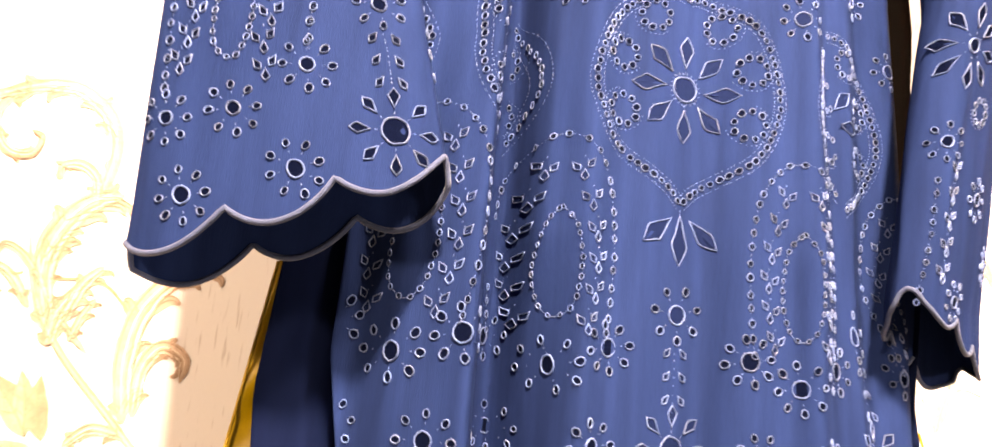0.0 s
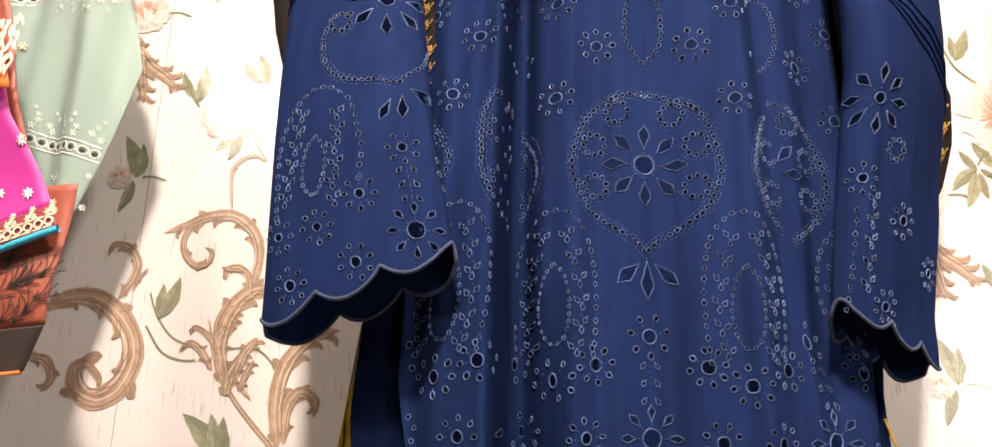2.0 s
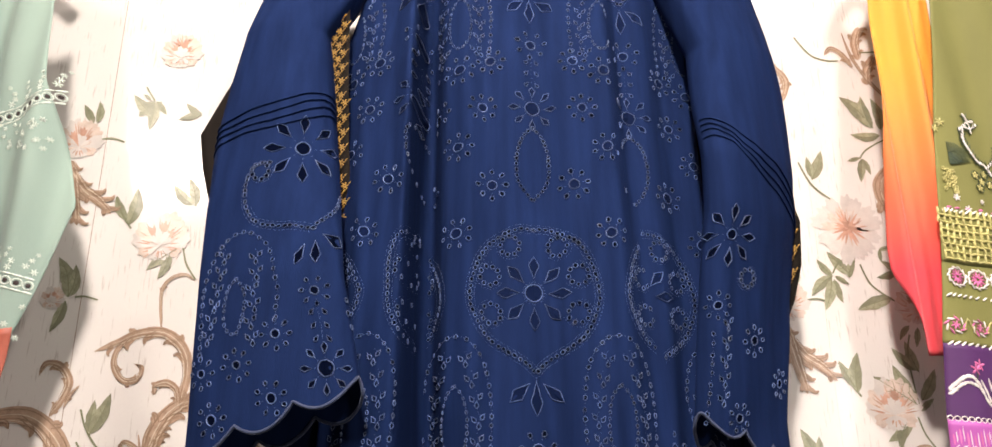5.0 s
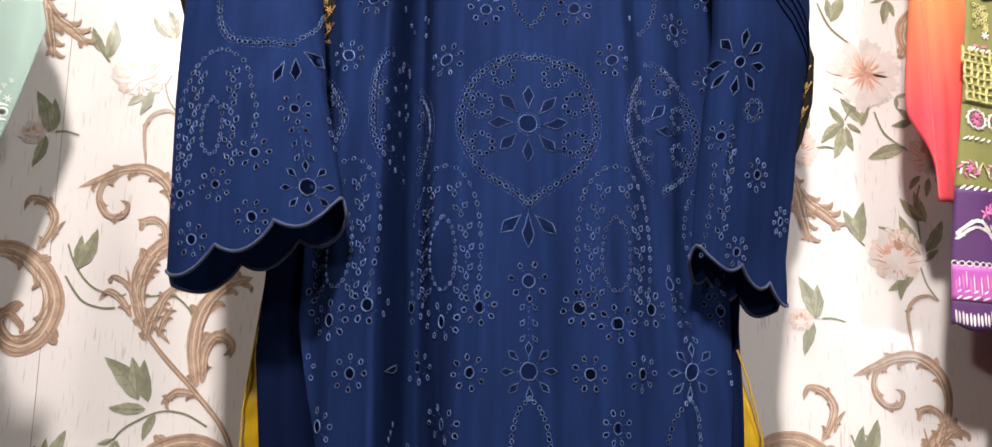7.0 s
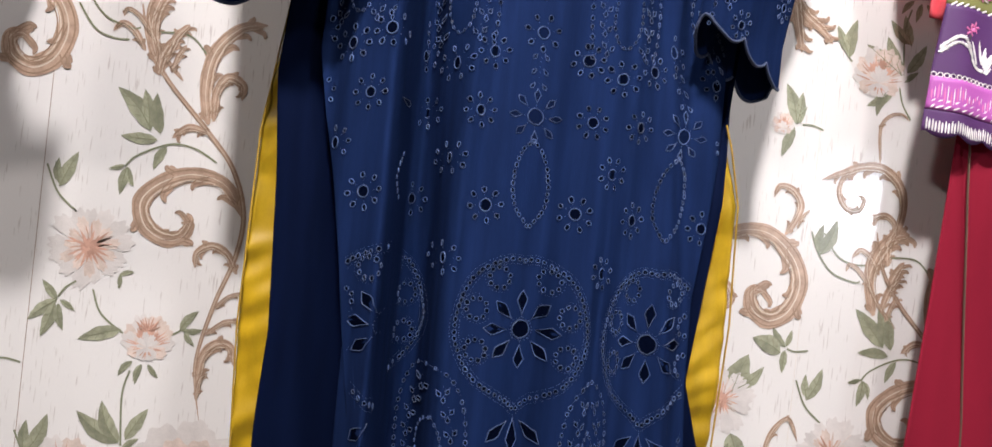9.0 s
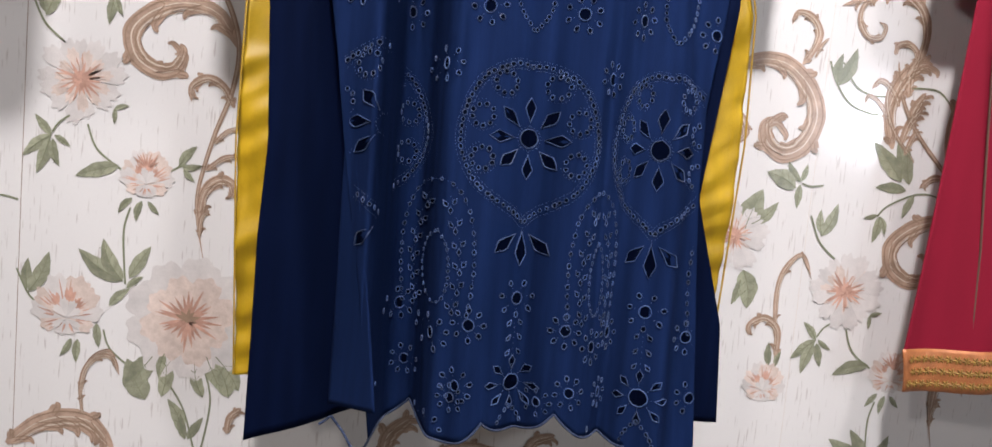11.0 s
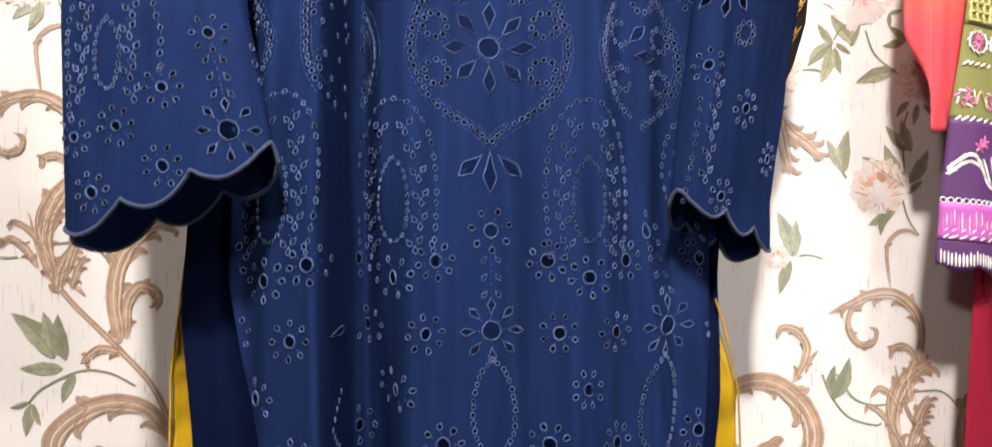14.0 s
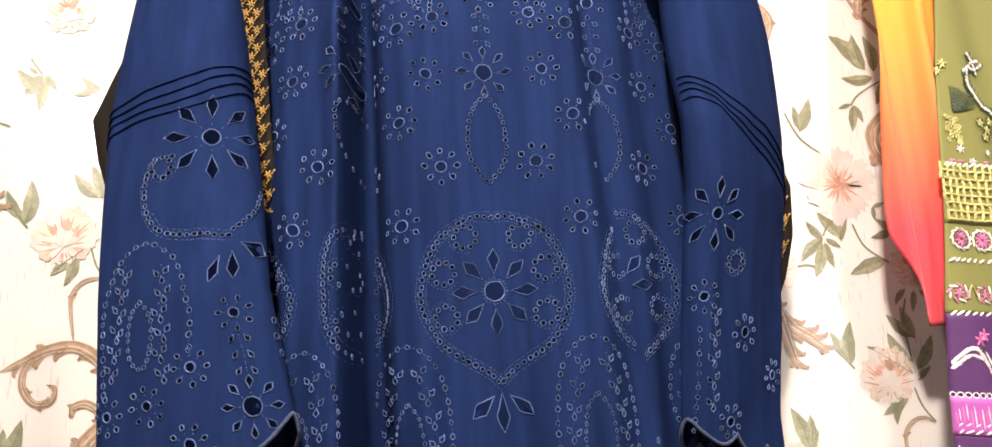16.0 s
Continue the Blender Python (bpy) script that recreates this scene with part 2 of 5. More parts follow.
    def run(self, pts, gap=0.0029, shift=0.0):
        """A line of short stitches beside a line of points."""
        fine = spline_points(pts)
        gone = 0.0
        for a, b in zip(fine, fine[1:]):
            d = b - a
            n = float(np.hypot(*d)) or 1e-9
            gone += n
            if gone >= gap:
                gone -= gap
                self.speck(b[0] - d[1] / n * shift, b[1] + d[0] / n * shift, math.atan2(d[1], d[0]) + random.uniform(-0.5, 0.5), random.uniform(0.0012, 0.0019))

    def chain(self, pts, r, gap, squash=0.8):
        """Small eyelets strung along a line, with fine stitches between them."""
        fine = spline_points(pts)
        gone = gap
        for a, b in zip(fine, fine[1:]):
            gone += float(np.hypot(*(b - a)))
            if gone >= gap:
                gone -= gap
                self.eyelet(b[0], b[1], r, 0.15, 8, squash, math.atan2(b[1] - a[1], b[0] - a[0]))
        if gap > 2.9 * r:
            self.run(pts, gap / 4)

    def ring_flower(self, u, v, r=0.006, far=0.0165, small=0.0031, count=8):
        self.eyelet(u, v, r, 0.06, 12 if v > 1.25 else 11)
        t0 = random.uniform(0, 0.4)
        for k in range(count):
            w = t0 + 2 * math.pi * k / count
            self.eyelet(u + far * math.cos(w), v + far * math.sin(w), small, squash=0.8, turn=w)
            self.speck(u + 0.66 * far * math.cos(w), v + 0.66 * far * math.sin(w), w, 0.0022, 0.0007)

    def petal_flower(self, u, v, r, far, length, width, count=8, start=0.0):
        self.eyelet(u, v, r, 0.03, 18)
        for k in range(count):
            w = start + 2 * math.pi * k / count
            self.leaf(u + far * math.sin(w), v + far * math.cos(w), w, length, width)
            self.speck(u + 0.5 * (far - length + r) * math.sin(w), v + 0.5 * (far - length + r) * math.cos(w), 1.57 - w, 0.0026, 0.0007)

    def sprig(self, u, v, side):
        for k, (x, y) in enumerate(((-0.0052, 0.001), (0.0048, 0.004), (0.0005, -0.0055))):
            self.leaf(u + x * side, v + y, side * (2.5, 3.7, 3.1)[k], 0.0042, 0.0024, thread=0.0008)
        for k in range(3):
            self.speck(u + side * 0.002 * k, v + 0.009 - 0.003 * k, 1.3)

    def curl(self, u, v, side, r=0.0118, start=0.0, count=9):
        """A nearly closed ring of eyelets with a stitched line round its inner side."""
        for k in range(count):
            w = start + 2 * math.pi * k / count
            self.eyelet(u + side * r * math.cos(w), v + r * math.sin(w), 0.0027, 0.12, 8)
        for k in range(20):
            w = start + 3.3 + 4.2 * k / 19
            self.speck(u + side * r * 1.42 * math.cos(w), v + r * 1.42 * math.sin(w), w + 1.57)

    def medallion(self, u, v):
        self.petal_flower(u, v, 0.0104, 0.0312, 0.0136, 0.0062)
        for k in range(22):
            w = 2 * math.pi * k / 22
            self.speck(u + 0.0131 * math.cos(w), v + 0.0131 * math.sin(w), w, 0.002)
        half = [(0.0, 0.0785), (0.014, 0.08), (0.030, 0.0755), (0.052, 0.062), (0.065, 0.043), (0.0725, 0.0215), (0.0765, 0.0), (0.0745, -0.018), (0.066, -0.0385),
                (0.052, -0.0565), (0.030, -0.071), (0.011, -0.083), (0.0, -0.094)]
        for s in (-1, 1):
            line = [(u + s * x, v + y) for x, y in half]
            self.chain(line, 0.0028, 0.0073, 0.86)
            self.run(line, 0.0029, 0.0052)
            self.run(line, 0.0029, -0.0052)
            for x, y in ((0.029, 0.058), (0.053, 0.021), (0.0515, -0.025)):
                self.curl(u + s * x, v + y, s, start=0.3 + y * 8)
            self.leaf(u + s * 0.0195, v - 0.116, s * 2.3, 0.0155, 0.0066)
        self.leaf(u, v - 0.1225, math.pi, 0.0195, 0.0066)
        self.run([(u, v - 0.096), (u, v - 0.104)], 0.0025)

    def paisley(self, u, v):
        """The arch between two medallions, with its inner drop; v is the medallions' height."""
        arch = [(-0.037, -0.205), (-0.041, -0.165), (-0.041, -0.125), (-0.034, -0.085), (-0.018, -0.06), (0, -0.052),
                (0.018, -0.06), (0.034, -0.085), (0.041, -0.125), (0.041, -0.165), (0.037, -0.205)]
        self.chain([(u + x, v + y) for x, y in arch], 0.0027, 0.0115)
        drop = [(0.0, -0.108), (0.010, -0.122), (0.0145, -0.15), (0.011, -0.178), (0, -0.19), (-0.011, -0.178), (-0.0145, -0.15), (-0.010, -0.122), (0, -0.108)]
        self.chain([(u + x, v + y) for x, y in drop], 0.0021, 0.0078)
        for s in (-1, 1):
            for k in range(6):
                self.sprig(u + s * (0.012 + 0.0145 * math.sin(k * 0.5)), v - 0.079 - 0.0225 * k, s)
        self.ring_flower(u - 0.04, v - 0.208, 0.0066, 0.0165, 0.0034)
        self.ring_flower(u + 0.04, v - 0.208, 0.0066, 0.0165, 0.0034)
        self.ring_flower(u, v - 0.224, 0.0066, 0.0175, 0.0034)

    def stem(self, u, v):
        """What hangs below a medallion's leaf trio, down to the next medallion."""
        self.ring_flower(u, v - 0.179, 0.0072, 0.019, 0.0034, 7)
        self.run([(u, v - 0.2), (u, v - 0.262)], 0.0036)
        for k in range(3):
            for s in (-1, 1):
                self.leaf(u + s * 0.0068, v - 0.207 - 0.017 * k, s * 2.5, 0.0042, 0.0023, thread=0.0008)
        self.petal_flower(u, v - 0.276, 0.0096, 0.0235, 0.0078, 0.0038, 8, 0.0)
        drop = [(0, -0.303), (0.014, -0.32), (0.021, -0.35), (0.0175, -0.38), (0, -0.404)]
        for s in (-1, 1):
            self.chain([(u + s * x, v + y) for x, y in drop], 0.0026, 0.0072)
            self.ring_flower(u + s * 0.064, v - 0.277)
            self.ring_flower(u + s * 0.051, v - 0.383, 0.0066, 0.0175, 0.0034)

    def between(self, u, v):
        self.ring_flower(u, v - 0.333)
        self.ring_flower(u, v + 0.073, 0.0066)

    def finish(self, parent, patch_split=99.0):
        """Patches paint the holes' shade: dark navy above a set height, near black below."""
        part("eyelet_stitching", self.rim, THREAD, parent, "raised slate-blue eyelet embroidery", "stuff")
        for (vs, fs), split in ((self.hole, 99.0), (self.wide, patch_split)):
            for name, mat, keep in (("cutwork", HOLE_SHADE_BLACK, lambda z: z < split), ("underlayer", HOLE_SHADE_NAVY, lambda z: z >= split)):
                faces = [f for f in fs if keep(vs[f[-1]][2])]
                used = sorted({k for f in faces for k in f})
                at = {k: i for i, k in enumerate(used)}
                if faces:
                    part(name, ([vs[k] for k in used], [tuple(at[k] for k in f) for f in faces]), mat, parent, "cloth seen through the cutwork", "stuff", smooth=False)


# ---------------------------------------------------------------- the navy kurta
BODY_ROWS = [
    (2.02, [(-0.22, -0.10), (-0.12, -0.13), (0.0, -0.13), (0.12, -0.12), (0.22, -0.09)]),
    (1.75, [(-0.30, -0.09), (-0.22, -0.132), (-0.165, -0.185), (-0.150, -0.197), (-0.139, -0.105), (-0.124, -0.105), (-0.113, -0.155), (-0.08, -0.168), (-0.04, -0.168), (0, -0.162),
            (0.05, -0.168), (0.085, -0.176), (0.105, -0.168), (0.125, -0.138), (0.15, -0.142), (0.18, -0.118), (0.21, -0.10), (0.26, -0.085)]),
    (1.32, [(-0.30, -0.12), (-0.25, -0.17), (-0.2, -0.207), (-0.164, -0.238), (-0.155, -0.230), (-0.141, -0.11), (-0.122, -0.11), (-0.108, -0.175), (-0.075, -0.19), (-0.03, -0.184),
            (0, -0.176), (0.04, -0.184), (0.1, -0.200), (0.125, -0.188), (0.15, -0.168), (0.175, -0.146), (0.20, -0.14), (0.26, -0.13)]),
    (0.95, [(-0.25, -0.19), (-0.215, -0.206), (-0.19, -0.222), (-0.17, -0.242), (-0.153, -0.254), (-0.148, -0.244), (-0.138, -0.115), (-0.104, -0.105), (-0.086, -0.185), (-0.072, -0.202),
            (-0.03, -0.2), (0, -0.19), (0.03, -0.180), (0.06, -0.206), (0.085, -0.21), (0.1, -0.180), (0.115, -0.2), (0.15, -0.21), (0.185, -0.2), (0.225, -0.165), (0.26, -0.15)]),
    (0.58, [(-0.25, -0.2), (-0.165, -0.215), (-0.148, -0.243), (-0.142, -0.24), (-0.132, -0.12), (-0.096, -0.105), (-0.076, -0.19), (-0.04, -0.215), (0, -0.2),
            (0.025, -0.168), (0.05, -0.2), (0.09, -0.215), (0.12, -0.178), (0.135, -0.205), (0.18, -0.22), (0.23, -0.2), (0.26, -0.18)]),
]
BODY_TABLES = [(z, smooth_table([p[0] for p in row], [p[1] for p in row], 0.0032)) for z, row in BODY_ROWS]
LEFT_EDGE = ([0.56, 0.655, 0.75, 0.867, 1.0, 1.066, 1.15, 1.22, 1.4, 1.6, 1.75, 1.9, 2.02], [-0.135, -0.143, -0.156, -0.179, -0.199, -0.212, -0.233, -0.246, -0.244, -0.248, -0.270, -0.22, -0.14])
RIGHT_EDGE = ([0.56, 0.62, 0.73, 0.88, 0.98, 1.15, 1.3, 1.75, 1.9, 2.02], [0.23, 0.23, 0.222, 0.21, 0.211, 0.238, 0.24, 0.24, 0.22, 0.13])


def body_y(x, z):
    for (z1, t1), (z0, t0) in zip(BODY_TABLES, BODY_TABLES[1:]):
        if z >= z0 or z0 == BODY_TABLES[-1][0]:
            a = min(1.0, max(0.0, (z - z0) / (z1 - z0)))
            y = np.interp(x, t0[0], t0[1]) * (1 - a) + np.interp(x, t1[0], t1[1]) * a
            break
    a = noise.noise(Vector((x * 3, 0.4, z * 1.3)))
    ripple = 0.0052 * math.sin(x * 101 + 2.6 * a + 0.8) + 0.0022 * math.sin(x * 178 + 5 * a) * (0.5 + noise.noise(Vector((x * 7, 5.5, z * 2))))
    y += ripple * (0.55 + 0.45 * min(1.0, abs(x) / 0.08))
    wrinkle = noise.noise(Vector((x * 16, 3.1, z * 3.2))) * 0.0028 + noise.noise(Vector((x * 42, 7.7, z * 13))) * 0.0009
    return float(y) + wrinkle


def body_edges(z):
    return float(np.interp(z, *LEFT_EDGE)), float(np.interp(z, *RIGHT_EDGE))


HEM_BASE = ([-0.2, -0.15, -0.13, -0.03, 0.06, 0.12, 0.15, 0.23], [0.612, 0.606, 0.598, 0.607, 0.624, 0.62, 0.588, 0.585])


def hem_z(x):
    """The scalloped hem: round lobes that meet in points."""
    lobe = abs(math.sin(math.pi * (x * 1.08 + 0.37) / 0.088))
    return float(np.interp(x, *HEM_BASE)) + 0.004 - 0.022 * lobe ** 0.75


def centre_x(z):
    """The line on which the middle medallions hang."""
    return float(np.interp(z, [0.6, 0.93, 1.17, 1.45, 1.7], [0.016, 0.0104, 0.002, 0.0, 0.003]))


def gather(x, z):
    """How much cloth is taken up by the fine gathers of the folds."""
    left = float(np.interp(z, [0.9, 1.2, 1.45, 1.66, 1.9], [5, 10, 13.5, 6, 6]))
    line = float(np.interp(z, [0.7, 1.1, 1.45, 1.7], [-0.143, -0.138, -0.136, -0.125]))
    right = float(np.interp(z, [0.95, 1.1, 1.2], [1.2, 0.6, 0.0]))
    side = float(np.interp(z, [1.2, 1.32, 2.0], [0, 8, 8]))
    seam = float(np.interp(z, [1.3, 1.45, 1.64], [0.155, 0.15, 0.113]))
    return 1 + left * np.exp(-((x - line) / 0.004) ** 2) + side * np.exp(-((x - seam) / 0.004) ** 2) + right * np.exp(-((x - 0.112) / 0.022) ** 2)


class Wrapped:
    """Arc length across a sheet, from x = 0, so that a flat pattern can be laid over its folds."""

    def __init__(self, z0, z1, edges, depth, rows=60, cols=520):
        self.z0, self.z1, self.rows, self.depth = z0, z1, rows, depth
        self.table = []
        for j in range(rows):
            z = z0 + (z1 - z0) * j / (rows - 1)
            x0, x1 = edges(z)
            xs = np.linspace(x0, x1, cols)
            mid = (xs[1:] + xs[:-1]) / 2
            s = np.concatenate([[0], np.cumsum(np.diff(xs) * gather(mid, z))])
            self.table.append((s - np.interp(centre_x(z), xs, s), xs))

    def x(self, u, z):
        f = (z - self.z0) / (self.z1 - self.z0) * (self.rows - 1)
        j = int(min(self.rows - 2, max(0, math.floor(f))))
        a = min(1.0, max(0.0, f - j))
        (s0, x0), (s1, x1) = self.table[j], self.table[j + 1]
        if not (max(s0[0], s1[0]) + 0.004 < u < min(s0[-1], s1[-1]) - 0.004):
            return None
        return float(np.interp(u, s0, x0) * (1 - a) + np.interp(u, s1, x1) * a)

    def __call__(self, u, v):
        x = self.x(u, v)
        if x is None:
            return None
        e = 0.0015
        p = Vector((x, self.depth(x, v), v))
        a = (Vector((x + e, self.depth(x + e, v), v)) - Vector((x - e, self.depth(x - e, v), v))).normalized()
        if gather(x, v) > 2.6:
            return None
        tight = min(1.0, float(gather(x, v)) ** -0.8)
        b = Vector((0, self.depth(x, v + e) - self.depth(x, v - e), 2 * e)).normalized()
        q = a.cross(b).normalized()
        return p, a * tight, q.cross(a), q


kurta = thing("kurta", (0, -0.05, 0.6), "long navy blue cotton kurta with eyelet cutwork, on a hanger", "kurta")


def kurta_front(s, t):
    ztop = 2.02
    z = ztop + (0.6 - ztop) * t
    x0, x1 = body_edges(z)
    x = x0 + (x1 - x0) * s
    if t > 0.9:
        z = ztop + (0.6 - ztop) * 0.9
        z = z + (hem_z(x) - z) * (t - 0.9) / 0.1
    return (x, body_y(x, z), z)


front = part("front_panel", thick(grid(kurta_front, 261, 190), 0.0012), NAVY, kurta, "navy cotton front with scalloped hem and soft vertical folds")
body_map = Wrapped(0.56, 1.98, body_edges, body_y)
emb = Embroidery(body_map, lambda u, v: v < 1.93 and (body_map.x(u, v) is not None) and v > hem_z(body_map.x(u, v)) + 0.008)
PITCH = 0.188
for zc in (1.97, 1.45, 0.93):
    for k in (-2, -1, 0, 1, 2):
        emb.medallion(k * PITCH, zc)
        emb.stem(k * PITCH, zc)
        emb.paisley((k + 0.5) * PITCH, zc)
        emb.between((k + 0.5) * PITCH, zc)
for k in range(-4, 5):
    x = ((k + 0.5) * 0.088 - 0.37) / 1.08
    for u in (x,):
        emb.ring_flower(u * 1.2, 0.638, 0.0055, 0.0135, 0.0028)
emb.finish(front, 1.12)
part("hem_stitching", tube([(x, body_y(x, hem_z(x)) - 0.0004, hem_z(x)) for x in np.linspace(-0.192, 0.225, 260)], 0.0015), CORD, front, "corded scalloped hem edge")


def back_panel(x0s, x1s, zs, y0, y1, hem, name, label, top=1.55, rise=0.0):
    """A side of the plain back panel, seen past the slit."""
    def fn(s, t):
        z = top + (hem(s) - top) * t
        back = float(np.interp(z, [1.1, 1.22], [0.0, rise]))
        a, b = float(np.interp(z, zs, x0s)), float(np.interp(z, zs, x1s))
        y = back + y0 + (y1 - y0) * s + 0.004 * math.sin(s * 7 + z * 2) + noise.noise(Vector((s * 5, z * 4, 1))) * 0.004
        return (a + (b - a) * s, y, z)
    return part(name, thick(grid(fn, 40, 90), 0.0012), NAVY_SHADED, kurta, label)


def side_flap(s, t):
    z = 0.93 + (0.628 + 0.012 * s - 0.93) * t
    a = -0.186 + 0.002 * t
    return (a + (0.004 + 0.05 * t ** 0.8) * s, -0.206 - 0.008 * t - (0.016 + 0.042 * t) * s + 0.003 * math.sin(z * 20), z)


part("slit_facing", thick(grid(side_flap, 16, 50), 0.0012), NAVY, kurta, "turned-back plain navy facing of the slit")
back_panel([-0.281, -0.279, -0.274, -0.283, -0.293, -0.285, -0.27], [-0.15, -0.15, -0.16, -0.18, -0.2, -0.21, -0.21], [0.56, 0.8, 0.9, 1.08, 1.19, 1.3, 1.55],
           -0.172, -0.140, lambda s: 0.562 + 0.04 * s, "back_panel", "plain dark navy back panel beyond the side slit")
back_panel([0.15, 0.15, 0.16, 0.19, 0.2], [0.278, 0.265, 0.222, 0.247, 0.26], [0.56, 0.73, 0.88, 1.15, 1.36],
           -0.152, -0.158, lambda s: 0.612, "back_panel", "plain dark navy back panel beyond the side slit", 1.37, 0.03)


# ---------------------------------------------------------------- sleeves
class Sleeve:
    """A loose tube: centre, half width, half depth and turn by height."""

    def __init__(self, zs, xc, yc, a, b, turn, hem):
        self.zs, self.xc, self.yc, self.a, self.b, self.turn, self.hem = zs, xc, yc, a, b, turn, hem

    def at(self, w, z):
        """w in radians, 0 in front."""
        g = lambda q: float(np.interp(z, self.zs, q))
        a, b, r = g(self.a), g(self.b), math.radians(g(self.turn))
        sx, cy = math.sin(w), math.cos(w)
        x = a * math.copysign(abs(sx) ** 0.85, sx)
        y = -b * math.copysign(abs(cy) ** 0.75, cy)
        n = noise.noise(Vector((w * 1.4, z * 5, 4.2))) * 0.004 + noise.noise(Vector((w * 4, z * 16, 1.2))) * 0.0013
        y -= n
        return Vector((g(self.xc) + x * math.cos(r) - y * math.sin(r), g(self.yc) + x * math.sin(r) + y * math.cos(r), z))

    def __call__(self, u, v):
        """Lay a flat pattern round the front: u metres from the front line."""
        w, s, p = 0.0, 0.0, self.at(0.0, v)
        step = 0.04 if u > 0 else -0.04
        while s < abs(u):
            w += step
            if abs(w) > 1.75:
                return None
            q = self.at(w, v)
            s += (q - p).length
            p = q
            if s > abs(u):
                w -= step * (s - abs(u)) / (q - self.at(w - step, v)).length
        e = 0.03
        a = (self.at(w + e, v) - self.at(w - e, v)).normalized()
        b = (self.at(w, v + 0.002) - self.at(w, v - 0.002)).normalized()
        q = a.cross(b).normalized()
        return self.at(w, v), a, q.cross(a), q

    def mesh(self, ztop=1.95, nu=120, nv=110):
        def fn(s, t):
            w = 2 * math.pi * (s - 0.5)
            return tuple(self.at(w, ztop + (self.hem(w) - ztop) * t))
        return grid(fn, nu, nv, closed=True)


def across(w):
    """From -1 at one side of a sleeve to 1 at the other."""
    return math.copysign(abs(math.sin(w)) ** 0.85, math.sin(w))


def left_hem(w):
    base = 1.3115 + 0.0355 * across(w) - 0.015 * ease((abs(w) - 1.5) / 0.25)
    return base - 0.0175 * abs(math.sin((across(w) + 1) * math.pi * 1.5)) ** 0.8


def right_hem(w):
    base = 1.278 - 0.027 * across(w) - 0.012 * ease((abs(w) - 1.5) / 0.25)
    return base - 0.0165 * abs(math.sin((across(w) + 1) * math.pi * 1.5)) ** 0.8 + 0.006


LEFT = Sleeve([1.2, 1.3, 1.46, 1.6, 1.66, 1.8, 1.95], [-0.276, -0.277, -0.300, -0.315, -0.320, -0.320, -0.27], [-0.238, -0.236, -0.212, -0.175, -0.16, -0.14, -0.1],
              [0.101, 0.1, 0.085, 0.078, 0.073, 0.055, 0.075], [0.024, 0.024, 0.03, 0.04, 0.044, 0.045, 0.05], [-15, -15, -14, -9, -6, 0, 0], left_hem)
RIGHT = Sleeve([1.2, 1.3, 1.45, 1.55, 1.62, 1.79, 1.95], [0.242, 0.243, 0.264, 0.282, 0.287, 0.284, 0.25], [-0.158, -0.158, -0.158, -0.155, -0.150, -0.13, -0.1],
               [0.076, 0.076, 0.078, 0.086, 0.088, 0.064, 0.07], [0.024, 0.024, 0.026, 0.03, 0.033, 0.04, 0.05], [32, 32, 34, 37, 38, 24, 5], right_hem)


def sleeve_part(sl, label, tucks, decorate):
    ob = part("sleeve", sl.mesh(), NAVY, kurta, label)
    e = Embroidery(sl, lambda u, v: True)
    decorate(e)
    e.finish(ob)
    ws = np.linspace(-math.pi, math.pi, 220)
    part("hem_stitching", tube([sl.at(w, sl.hem(w)) for w in ws], 0.0019), CORD, ob, "corded scalloped sleeve edge")
    for z, slope in tucks:
        line = []
        for w in np.linspace(-1.7, 1.7, 60):
            zz = z + slope * math.sin(w) + 0.002 * math.sin(3 * w + z * 90)
            p, q = sl.at(w, zz), sl.at(w, zz - 0.01)
            out = Vector((math.sin(w) * 0.6, -1, 0)).normalized()
            line.append(p + out * 0.0012)
        part("pintuck", tube(line, 0.0009, 6), NAVY, ob)
    return ob


